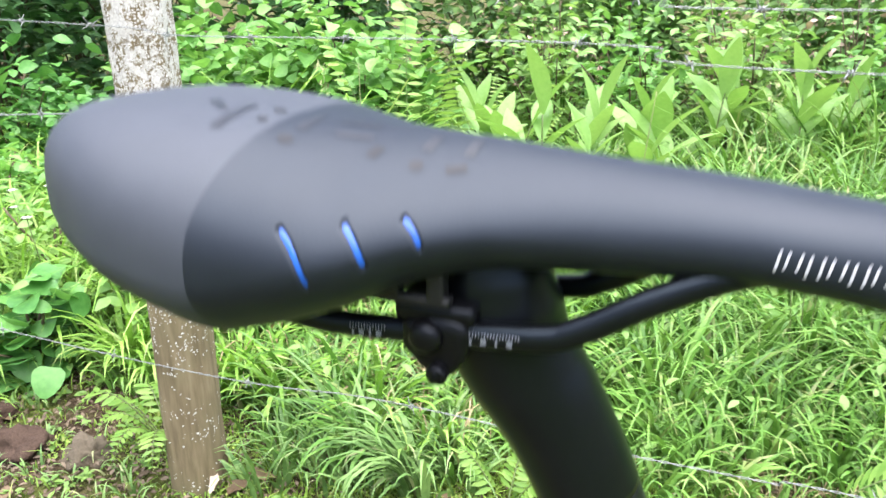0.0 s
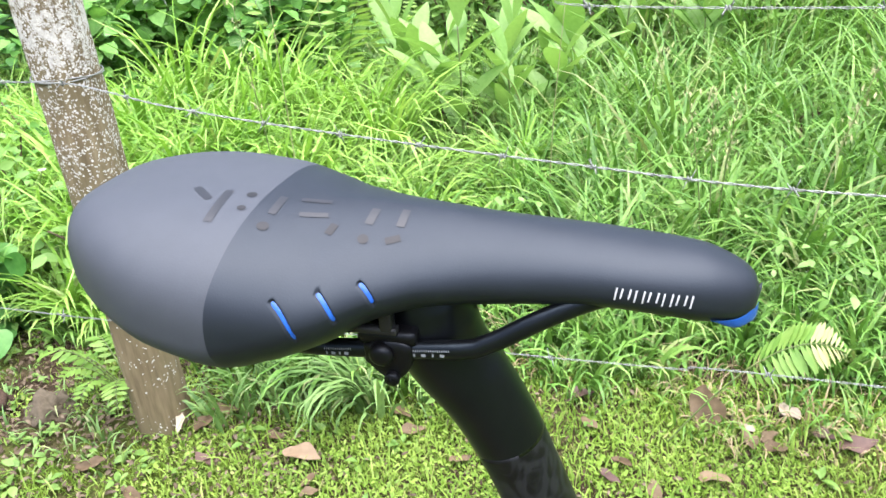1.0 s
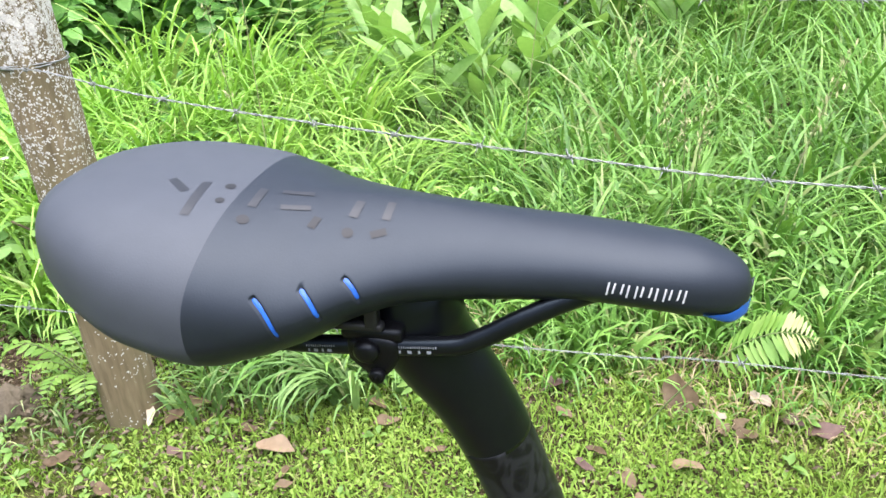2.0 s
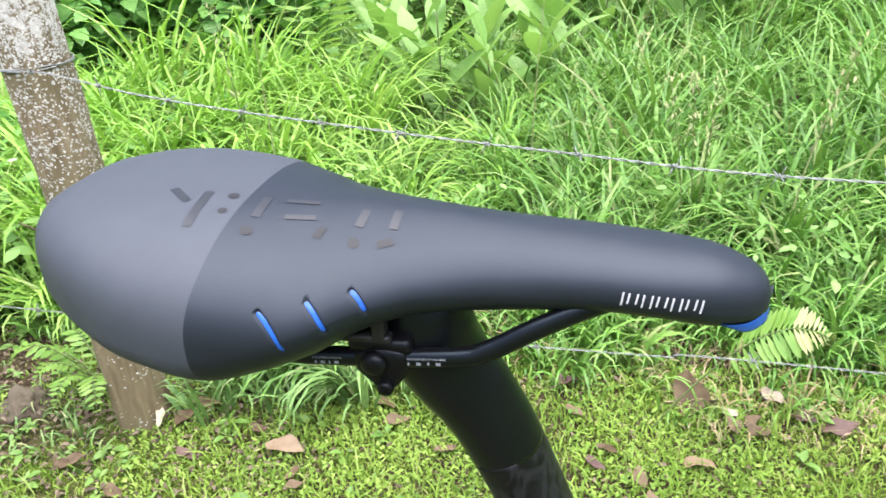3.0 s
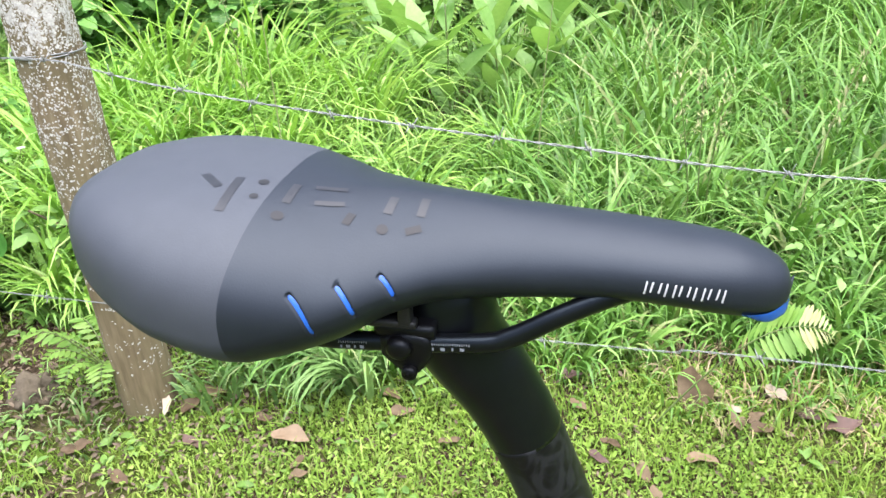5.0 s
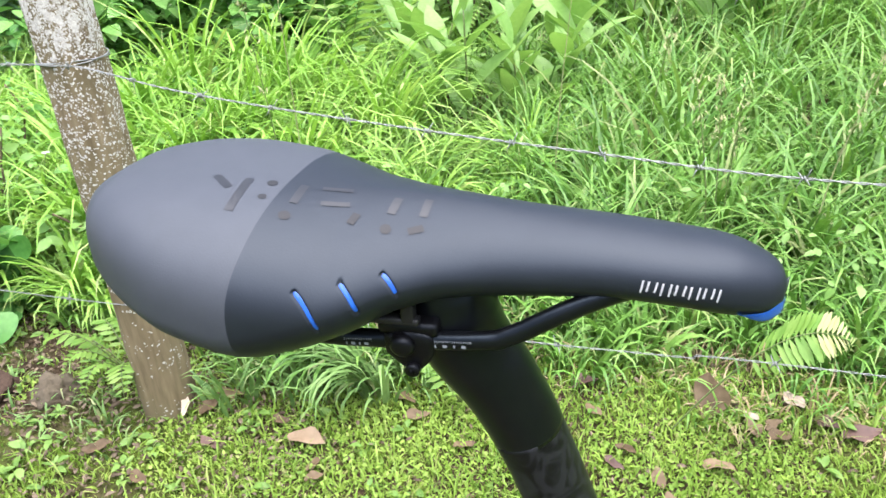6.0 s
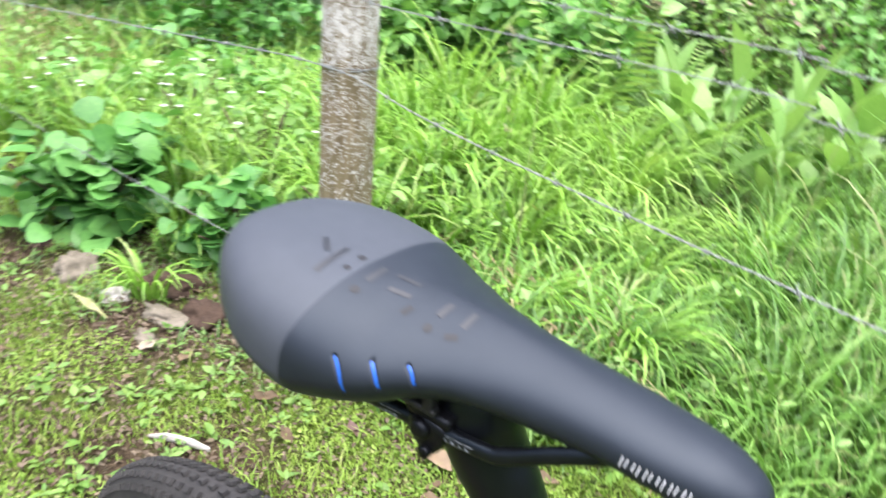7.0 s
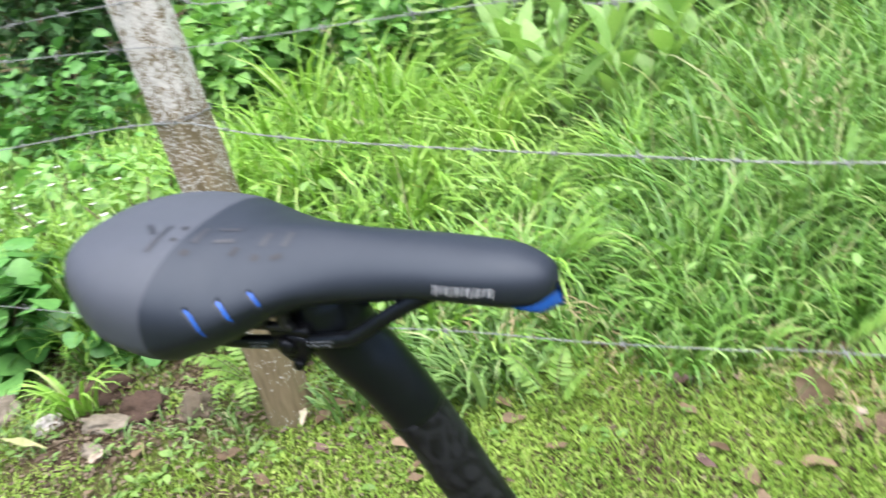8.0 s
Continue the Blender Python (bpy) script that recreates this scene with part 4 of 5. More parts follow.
weeds_ob = new("meadow_weeds", weeds())
tagged(weeds_ob, "small broad-leaved green weeds among the meadow grass", "weeds", kind="stuff")
straw = new("dry_grass", tuft_field("dry_grass", 230, 44, (-6.4, -3.5, 0.65, 2.0), (0.18, 0.40), (0.006, 0.012), (0.6, 1.7), MAT_STRAW, 15, 0.12, lambda x, y: y > 0.6))
tagged(straw, "heap of dry brown grass beside the fence", "grass", kind="stuff")


fallen_straw = new("dry_grass", tuft_field("fallen_straw", 46, 30, (-1.25, -0.48, 1.22, 1.72), (0.14, 0.32), (0.004, 0.009), (1.7, 2.2), MAT_STRAW, 18, 0.10, lambda x, y: y > 0))
tagged(fallen_straw, "dry fallen straw lying under the grass behind the post", "grass", kind="stuff")


thatch = new("dry_grass", tuft_field("thatch", 34, 18, (-0.30, 0.85, 1.06, 1.36), (0.10, 0.28), (0.0025, 0.005), (1.3, 2.1), MAT_STRAW, 19, 0.07, lambda x, y: y > 0))
tagged(thatch, "flattened dry straw along the edge of the meadow grass", "grass", kind="stuff")
thin_grass = new("grass_tufts", tuft_field("thin_grass", 55, 7, (-0.42, 0.85, 1.03, 1.34), (0.14, 0.40), (0.004, 0.0085), (0.7, 1.9), MAT_GRASS, 20, 0.05, lambda x, y: (y > 0) & (np.hypot(x + 0.33, y - 1.0) > 0.09)))
tagged(thin_grass, "thin light green grass at the edge of the short turf", "grass", kind="stuff")
stone_grass = new("grass_tufts", tuft_field("stone_grass", 55, 10, (-2.1, -1.0, 0.50, 0.88), (0.10, 0.24), (0.004, 0.008), (0.8, 1.9), MAT_EDGE, 27, 0.035, lambda x, y: (y > 0) & (np.hypot(x + 1.716, y - 0.604) > 0.05)))
tagged(stone_grass, "thin low grass growing among the stones", "grass", kind="stuff")


def lawn():
    rng = np.random.default_rng(21)
    n = 205000
    x, y = rng.uniform(-3.0, 1.5, n), rng.uniform(-0.3, 1.25, n)
    x, y = np.where(np.arange(n) % 5 == 0, rng.normal(-0.7, 2.4, n), x), np.where(np.arange(n) % 5 == 0, rng.normal(0.2, 1.3, n), y)
    keep = (y < grass_edge(x) + 0.12) & (np.hypot(x * 0.6, y) < 4)
    # thin and bare patches, more of them towards the stones
    bare = 0.55 * np.sin(5.1 * x + 2.0 * np.sin(3.3 * y + 1)) * np.sin(6.3 * y + 1.7 * np.sin(4.1 * x)) + 0.45 * np.sin(13 * x + 3 * y + 2) * np.sin(11 * y - 5 * x)
    bare = bare + 0.95 * fade(-x, 0.5, 1.1) * fade(y, 0.0, 0.45) - 0.40 * fade(x, -0.8, -0.3) - 0.20
    keep &= rng.uniform(0, 1, n) > np.clip(bare * 1.5, 0, 0.9)
    x, y = x[keep], y[keep]
    n = len(x)
    base = np.stack([x, y, ground_z(x, y) - 0.002], -1)
    long = rng.uniform(0, 1, n) < 0.07
    h = np.where(long, rng.uniform(0.03, 0.075, n), rng.uniform(0.009, 0.024, n))
    w = np.where(long, rng.uniform(0.0025, 0.0045, n), rng.uniform(0.0026, 0.0054, n))
    return blades("lawn", base, h, w, np.where(long, rng.uniform(0.5, 1.5, n), rng.uniform(0.2, 1.1, n)), rng.uniform(0, 2 * np.pi, n), MAT_LAWN, 2)


def rough_turf():
    """Coarse low grass over the ground all round the place."""
    rng = np.random.default_rng(26)
    n = 60000
    x, y = rng.normal(-0.7, 5.0, n), rng.normal(-1.0, 4.0, n)
    keep = (np.hypot(x + 0.7, y - 0.3) > 1.6) & (y < np.where(np.abs(x) < 4, grass_edge(x) + 0.2, 9.0))
    x, y = x[keep], y[keep]
    n = len(x)
    base = np.stack([x, y, ground_z(x, y) - 0.004], -1)
    return blades("rough_turf", base, rng.uniform(0.03, 0.13, n), rng.uniform(0.010, 0.024, n), rng.uniform(0.4, 1.5, n), rng.uniform(0, 2 * np.pi, n), MAT_LAWN, 2)


turf_ob = new("rough_turf", rough_turf())
tagged(turf_ob, "coarse low grass spreading away from the track", "grass", kind="stuff")
lawn_ob = new("lawn", lawn())
tagged(lawn_ob, "short trodden grass and small weeds on the track", "grass", kind="stuff")


def clover():
    rng = np.random.default_rng(22)
    n = 80000
    x, y = rng.uniform(-3.0, 1.4, n), rng.uniform(0.0, 1.22, n)
    m = np.array([noise.noise(Vector((3.1 * a, 3.1 * b, 9.0))) for a, b in zip(x, y)])
    m = m + 0.16 * fade(x, -0.9, -0.2) - 0.24 * fade(-x, 0.5, 1.2) * fade(y, 0.0, 0.5) - 0.1 * fade(-x, 1.0, 1.8)
    keep = (y < grass_edge(x) + 0.1) & (m > -0.10)
    x, y = x[keep], y[keep]
    n = len(x)
    z = ground_z(x, y) + rng.uniform(0.004, 0.022, n)
    r = rng.uniform(0.0018, 0.0044, n)
    a0 = rng.uniform(0, 6.28, n)
    tilt = rng.normal(0, 0.6, (n, 2))
    k = 6
    ang = a0[:, None] + np.linspace(0, 2 * np.pi, k + 1)[None, :-1]
    px, py = r[:, None] * np.cos(ang) * rng.uniform(1.0, 1.9, (n, 1)), 0.7 * r[:, None] * np.sin(ang)
    turn = rng.uniform(0, 6.28, (n, 1))
    px, py = px * np.cos(turn) - py * np.sin(turn), px * np.sin(turn) + py * np.cos(turn)
    verts = np.stack([x[:, None] + px, y[:, None] + py, z[:, None] + px * tilt[:, :1] + py * tilt[:, 1:]], -1).reshape(-1, 3)
    off = (np.arange(n) * k)[:, None, None]
    quads = (np.array([[0, 1, 2, 3], [0, 3, 4, 5]])[None] + off).reshape(-1, 4)
    return raw_mesh("clover", verts, quads, np.zeros((0, 3), int), MAT_LAWN)


def litter():
    """Small flakes of dead leaf and straw among the short grass."""
    rng = np.random.default_rng(23)
    n = 15000
    x, y = rng.uniform(-3.2, 1.5, n), rng.uniform(-0.2, 1.3, n)
    x = np.where(rng.uniform(0, 1, n) < 0.6, rng.uniform(-2.2, -0.6, n), x)
    shape, quads = leaf_shape(1.0, 0.45, 0.5, 0.5, 3, 0.3)
    at = np.stack([x, y, ground_z(x, y) + rng.uniform(0.004, 0.02, n)], -1)
    v = turn_many(shape, at, rng.uniform(0, 6.28, n), rng.normal(0, 0.3, n), rng.normal(0, 0.5, n), rng.uniform(0.006, 0.022, n))
    q = (quads[None] + (np.arange(n) * len(shape))[:, None, None]).reshape(-1, 4)
    return raw_mesh("leaf_litter", v.reshape(-1, 3), q, np.zeros((0, 3), int), MAT_LITTER)


def rosettes():
    """Small flat-lying broad leaves of weeds in the short grass."""
    rng = np.random.default_rng(25)
    m = 1500
    cx, cy = rng.uniform(-3.4, 1.5, m), rng.uniform(-0.2, 1.2, m)
    ok = (cy < grass_edge(cx) + 0.1) & (rng.uniform(0, 1, m) < 0.15 + 0.6 * fade(-cx, 0.3, 1.0))
    cx, cy = cx[ok], cy[ok]
    i = np.repeat(np.arange(len(cx)), rng.integers(4, 9, len(cx)))
    n = len(i)
    yaw = rng.uniform(0, 6.28, n)
    r = rng.uniform(0.0, 0.012, n)
    x, y = cx[i] + r * np.cos(yaw), cy[i] + r * np.sin(yaw)
    shape, quads = leaf_shape(1.0, 0.5, 0.3, 0.5, 4, 0.5)
    at = np.stack([x, y, ground_z(x, y) + rng.uniform(0.006, 0.022, n)], -1)
    v = turn_many(shape, at, yaw, rng.normal(0.35, 0.25, n), rng.normal(0, 0.3, n), rng.uniform(0.012, 0.034, n) * rng.uniform(0.7, 1.2, len(cx))[i])
    q = (quads[None] + (np.arange(n) * len(shape))[:, None, None]).reshape(-1, 4)
    return raw_mesh("small_weeds", v.reshape(-1, 3), q, np.zeros((0, 3), int), MAT_LAWNWEED)


rosette_ob = new("small_weeds", rosettes())
tagged(rosette_ob, "small flat leafy weeds in the short grass", "weeds", kind="stuff")
litter_ob = new("leaf_litter", litter())
tagged(litter_ob, "brown flakes of dead leaf among the short grass", "leaf litter", kind="stuff")
clover_ob = new("ground_cover", clover())
tagged(clover_ob, "tiny round-leaved green ground cover", "ground cover", kind="stuff")


def shrub(x, y, radius, height, leaves, leaf, mat, label, seed, aspect=0.6, name="shrub", stems=9, blunt=0.3):
    rng = np.random.default_rng(seed)
    z0 = float(ground_z(x, y))
    e = thing(name, (x, y, z0), label, "shrub", "shrubs behind the fence")
    chunks, ends = [], []
    for i in range(stems):
        a = rng.uniform(0, 6.28)
        r = radius * rng.uniform(0.15, 0.9)
        h = height * rng.uniform(0.6, 1.0) * (1 - 0.35 * (r / radius) ** 2)
        p = [(0.02 * math.cos(a), 0.02 * math.sin(a), -0.02), (0.35 * r * math.cos(a + 0.3), 0.35 * r * math.sin(a + 0.3), 0.5 * h), (r * math.cos(a), r * math.sin(a), h)]
        sp = smooth_path(p, 4)
        chunks.append(tube(sp, np.linspace(0.008, 0.003, len(sp)), 6))
        ends += sp[3:]
    for chunk in chunks:
        part("stem", mesh_of("stem", *chunk, MAT_TWIG), e)
    ends = np.array([tuple(q) for q in ends])
    at = ends[rng.integers(0, len(ends), leaves)] + rng.normal(0, 1, (leaves, 3)) * np.array([radius * 0.24, radius * 0.24, height * 0.13])
    at[:, 2] = np.clip(at[:, 2], 0.015, height * 1.08)
    out = np.arctan2(at[:, 1], at[:, 0]) + rng.normal(0, 0.8, leaves)
    shape, quads = leaf_shape(1.0, aspect, 0.3 if blunt < 0.85 else 0.12, 0.45, 3 if leaves > 1500 else 5 if blunt < 0.85 else 8, blunt)
    v = turn_many(shape, at, out, rng.normal(0.15, 0.4, leaves), rng.normal(0, 0.45, leaves), leaf * rng.uniform(0.6, 1.25, leaves))
    k = len(shape)
    q = (quads[None] + (np.arange(leaves) * k)[:, None, None]).reshape(-1, 4)
    part("foliage", raw_mesh("foliage", v.reshape(-1, 3), q, np.zeros((0, 3), int), mat), e)
    return e


# round-leaved bushes by the track and behind the post
shrub(-2.19, 0.80, 0.27, 0.36, 300, 0.088, MAT_BUSH, "low bush with round glossy mid-green leaves", 31, 1.0, blunt=0.9)
shrub(-1.74, 1.00, 0.17, 0.30, 130, 0.075, MAT_BUSH, "low bush with round glossy mid-green leaves", 32, 0.95, blunt=0.9)
shrub(-2.75, 3.05, 0.62, 1.02, 1900, 0.092, MAT_SHRUB, "fresh green bush with oval leaves", 33, 0.85, blunt=0.7)
shrub(-1.98, 3.05, 0.46, 0.98, 1300, 0.092, MAT_SHRUB, "fresh green bush with oval leaves", 34, 0.85, blunt=0.7)
shrub(-2.6, 1.55, 0.40, 0.45, 420, 0.08, MAT_SHRUB, "leafy green weed bush beside the post", 35, 0.7)
shrub(-3.1, 1.15, 0.40, 0.38, 360, 0.08, MAT_SHRUB, "leafy green weed bush beside the post", 36, 0.7)
shrub(-3.4, 2.2, 0.55, 0.75, 800, 0.08, MAT_BUSH, "dark green bush behind the fence post", 37, 0.7)
# left shrubs: unseen upper growth added to keep sky off the leaves below
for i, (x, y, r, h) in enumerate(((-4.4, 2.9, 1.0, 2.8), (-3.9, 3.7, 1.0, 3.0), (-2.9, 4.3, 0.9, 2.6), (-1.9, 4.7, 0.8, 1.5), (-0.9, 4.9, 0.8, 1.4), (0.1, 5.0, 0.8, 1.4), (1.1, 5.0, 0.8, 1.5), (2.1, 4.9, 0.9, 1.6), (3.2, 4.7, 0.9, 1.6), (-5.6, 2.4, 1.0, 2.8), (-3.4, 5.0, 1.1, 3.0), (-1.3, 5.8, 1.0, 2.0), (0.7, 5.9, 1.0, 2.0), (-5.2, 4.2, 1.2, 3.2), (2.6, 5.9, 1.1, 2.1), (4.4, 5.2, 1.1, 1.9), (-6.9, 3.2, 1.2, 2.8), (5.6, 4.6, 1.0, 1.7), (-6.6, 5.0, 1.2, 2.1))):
    # left of -2.5 the leaf colour also carries shade
    shrub(x, y, r, h, 2300, 0.125 if x < -2.5 else 0.092, MAT_HEDGE_SHADED if x < -2.5 else MAT_DARKSHRUB, "dark green undergrowth shrub behind the meadow", 50 + i, 0.5, "undergrowth_shrub", 14)


# weedy growth to the far side of the post
rs = np.random.default_rng(91)
for i in range(16):
    x, y = -1.45 - 0.19 * i + rs.normal(0, 0.08), 1.25 + 0.35 * (i % 3) + rs.normal(0, 0.08)
    shrub(x, y, rs.uniform(0.2, 0.34), rs.uniform(0.30, 0.52), 190, rs.uniform(0.035, 0.07), (MAT_BROAD, MAT_SHRUB, MAT_BUSH)[i % 3], "leafy green weeds growing along the fence", 140 + i, 0.6, "weed_clump", 6)
shrub(-0.25, 4.15, 0.45, 1.0, 120, 0.055, MAT_PINK, "withered pinkish-brown branch among the undergrowth", 171, 0.5, "withered_bush", 8)
shrub(0.35, 4.25, 0.40, 1.05, 110, 0.055, MAT_PINK, "withered pinkish-brown branch among the undergrowth", 172, 0.5, "withered_bush", 8)
shrub(-1.15, 4.0, 0.40, 0.95, 80, 0.055, MAT_PINK, "withered pinkish-brown branch among the undergrowth", 173, 0.5, "withered_bush", 8)


for i, (x, y, h) in enumerate(((-1.15, 3.75, 0.95), (-0.65, 3.85, 0.90), (-0.15, 3.95, 0.92), (0.35, 3.95, 0.95), (0.9, 3.9, 1.0), (1.5, 3.9, 1.0))):
    shrub(x, y, 0.42, h, 620, 0.075, (MAT_BROAD, MAT_SHRUB)[i % 2], "light green leafy bush at the edge of the undergrowth", 180 + i, 0.5, "leafy_bush", 9)


def broad_plant(x, y, height, leaves, seed, lean=0.0):
    rng = np.random.default_rng(seed)
    z0 = float(ground_z(x, y))
    e = thing("broad_leaved_plant", (x, y, z0), "upright plant with long pale green pointed leaves", "plant", "broad-leaved plants in the meadow")
    sp = smooth_path([(0, 0, -0.02), (0.02 * lean, 0.01, height * 0.45), (0.10 * lean, 0.0, height * 0.9)], 5)
    part("stem", mesh_of("stem", *tube(sp, np.linspace(0.007, 0.003, len(sp)), 7), MAT_STEM), e, "green stem")
    for i in range(leaves):
        t = 0.12 + 0.88 * i / max(leaves - 1, 1)
        p = sp[min(int(t * (len(sp) - 1)), len(sp) - 1)]
        ln = rng.uniform(0.19, 0.30) if y < 2.8 else rng.uniform(0.21, 0.32)
        shape, quads = leaf_shape(ln, ln * rng.uniform(0.28, 0.36), 0.30, rng.uniform(0.15, 0.6), 9, 0.12)
        v = turn_many(shape, np.array([tuple(p)]), np.array([i * 2.4 + rng.normal(0, 0.3)]), np.array([rng.uniform(0.7, 1.15) + 0.3 * (t > 0.9)]), np.array([rng.normal(0, 0.25)]), np.ones(1))[0]
        part("leaf", raw_mesh("leaf", v, quads, np.zeros((0, 3), int), MAT_BROAD), e)


for i, (x, y, h) in enumerate(((-0.76, 2.50, 0.74), (-0.92, 2.55, 0.66), (-0.58, 2.62, 0.52), (-0.98, 2.85, 0.55), (-0.44, 2.75, 0.50), (-0.70, 2.85, 0.74), (-0.35, 3.00, 0.62), (-1.12, 2.95, 0.60), (-0.55, 3.15, 0.70), (-0.22, 3.30, 0.86), (-0.10, 3.42, 0.80), (0.14, 3.30, 0.86), (0.24, 3.5, 0.74), (-1.32, 3.2, 0.62), (-1.45, 2.95, 0.5), (0.75, 3.4, 0.8))):
    broad_plant(x, y, h * (0.80 if y < 2.8 else 0.72), (8 if y < 2.8 else 12) + i % 3, 80 + i, math.sin(i * 1.7))


def fern(x, y, fronds, length, seed, headings=None, label="light green fern with feathery fronds", rise=0.7, tip=False, droop=0.75, bare=4, tilt=0.15, n=34, slim=0.19, near=False, mat=None, stretch=1.0, wide=0.22):
    rng = np.random.default_rng(seed)
    z0 = float(ground_z(x, y))
    e = thing("fern", (x, y, z0), label, "fern", "ferns")
    green = mat or MAT_FERN
    for i in range(fronds):
        a = headings[i] if headings else 2 * math.pi * i / fronds + rng.normal(0, 0.25)
        ln = length * rng.uniform(0.8, 1.1)
        t = np.linspace(0, 1, n)
        up = rise * rng.uniform(0.85, 1.1)
        rx = ln * (t - 0.15 * t ** 2)
        rz = ln * (up * t - droop * up * t ** 2.2)
        spine = np.stack([rx * math.cos(a), rx * math.sin(a), rz], -1)
        stalk = part("frond", mesh_of("frond", *tube([tuple(q) for q in spine], np.linspace(0.0022, 0.0006, n), 5), MAT_STEM), e)
        shape, quads = leaf_shape(1.0, slim, 0.1, 0.25, 4, 0.0)
        slope = np.arctan2(up - droop * 2.2 * up * t ** 1.2, 1 - 0.3 * t)
        at, yaw, size, lift, twist = [], [], [], [], []
        for s in (-1, 1):
            for k in range(bare, n):
                twist.append(-s * 0.85 * slope[k])
                at.append(spine[k])
                yaw.append(a + s * (1.3 - 0.3 * t[k]))
                lift.append(s * tilt)
                q = (k - bare) / (n - bare)
                size.append(ln * 0.155 * stretch * math.sin(math.pi * min(wide + (0.99 - wide) * q, 0.985)) ** 0.9)
        at, yaw, size = np.array(at), np.array(yaw), np.array(size)
        v = turn_many(shape, at, yaw, np.array(lift) + rng.normal(0.05, 0.08, len(at)), np.array(twist) + rng.normal(0, 0.12, len(at)), size)
        late = np.tile(t[bare:] > 0.76, 2) if tip else np.zeros(len(at), bool)
        if near:
            for k in range(len(at)):
                part("leaflet", raw_mesh("leaflet", v[k], quads, np.zeros((0, 3), int), MAT_FERNTIP if late[k] else green), stalk)
            continue
        for sel, tone, nm in ((~late, green, "leaf_blade"), (late, MAT_FERNTIP, "withered_tip")):
            if sel.any():
                q = (quads[None] + (np.arange(sel.sum()) * len(shape))[:, None, None]).reshape(-1, 4)
                tagged(part(nm, raw_mesh(nm, v[sel].reshape(-1, 3), q, np.zeros((0, 3), int), tone), stalk), "pale withered leaflets" if tone is MAT_FERNTIP else "", kind="stuff")
    return e


fern(0.115, 0.99, 1, 0.325, 101, [0.10], "fern frond with a pale withered tip beside the track", 1.85, True, 0.58, 13, 0.6, 32, 0.20, True, stretch=1.12)
fern(-0.335, 0.985, 4, 0.125, 102, [0.1, 3.0, 1.5, -1.4], "small light green fern beside the track", 1.9, n=16, slim=0.27, near=True, bare=4, droop=0.45, stretch=2.3, wide=0.46)
fern(-1.085, 0.845, 6, 0.21, 103, [3.3, 4.1, 4.7, 2.7, 3.7, 5.3], "small fern at the foot of the fence post", 2.1, n=17, slim=0.32, near=True, stretch=1.25)
fern(-1.38, 2.58, 3, 0.56, 105, [2.05, -0.6, 3.4], "tall pale green fern among the bushes", 2.6, False, 0.25, n=30, slim=0.22, mat=MAT_FERNPALE)
fern(-1.10, 2.95, 3, 0.42, 106, None, "tall pale green fern among the bushes", 2.1, False, 0.25, n=26, slim=0.24, mat=MAT_FERNPALE)
fern(-1.65, 1.3, 3, 0.35, 107, None, "pale fern behind the fence", 1.1)
fern(-2.9, 1.0, 3, 0.35, 108, None, "pale fern behind the fence", 0.9)


def stalk(x, y, height, lean, mat, label, seeds=False, seed=0):
    rng = np.random.default_rng(seed)
    z0 = float(ground_z(x, y))
    e = thing("grass_stalk", (x, y, z0), label, "grass stalk", "dry stalks in the meadow")
    sp = smooth_path([(0, 0, -0.02), (lean * 0.3, 0, height * 0.5), (lean, 0, height)], 8)
    st = part("stem", mesh_of("stem", *tube(sp, np.linspace(0.0026, 0.0009, len(sp)), 6), mat), e)
    if seeds:
        shape, quads = leaf_shape(0.016, 0.005, 0.2, 0.1, 2, 0.5)
        m = 60
        pick = rng.integers(int(len(sp) * 0.7), len(sp), m)
        at = np.array([tuple(sp[i]) for i in pick]) + rng.normal(0, 0.010, (m, 3))
        v = turn_many(shape, at, rng.uniform(0, 6.28, m), rng.uniform(0.5, 1.3, m), np.zeros(m), rng.uniform(0.7, 1.4, m))
        q = (quads[None] + (np.arange(m) * len(shape))[:, None, None]).reshape(-1, 4)
        tagged(part("seed_head", raw_mesh("seed_head", v.reshape(-1, 3), q, np.zeros((0, 3), int), MAT_DRYSTEM), st, "pale green seed head"), kind="stuff")


stalk(-0.93, 1.38, 0.82, -0.05, MAT_STEM, "green stalk with a pale seed head", True, 1)
stalk(-0.90, 1.42, 0.84, 0.0, MAT_DRYSTEM, "pale dry stalk standing in the grass", False, 2)
stalk(0.42, 1.7, 0.62, 0.10, MAT_DRYSTEM, "pale bent grass stalk", True, 3)
stalk(-0.30, 1.9, 0.75, 0.05, MAT_DRYSTEM, "pale dry stalk standing in the grass", False, 4)
stalk(-0.05, 2.1, 0.75, 0.10, MAT_STEM, "green stalk with a pale seed head", True, 5)


for i in range(3):
    stalk(0.17 + 0.015 * i, 1.66 + 0.03 * (i % 3), 0.56 - 0.015 * (i % 4), -0.07 + 0.045 * i, MAT_STEM, "thin grass stalk with a loose brownish seed head", True, 20 + i)


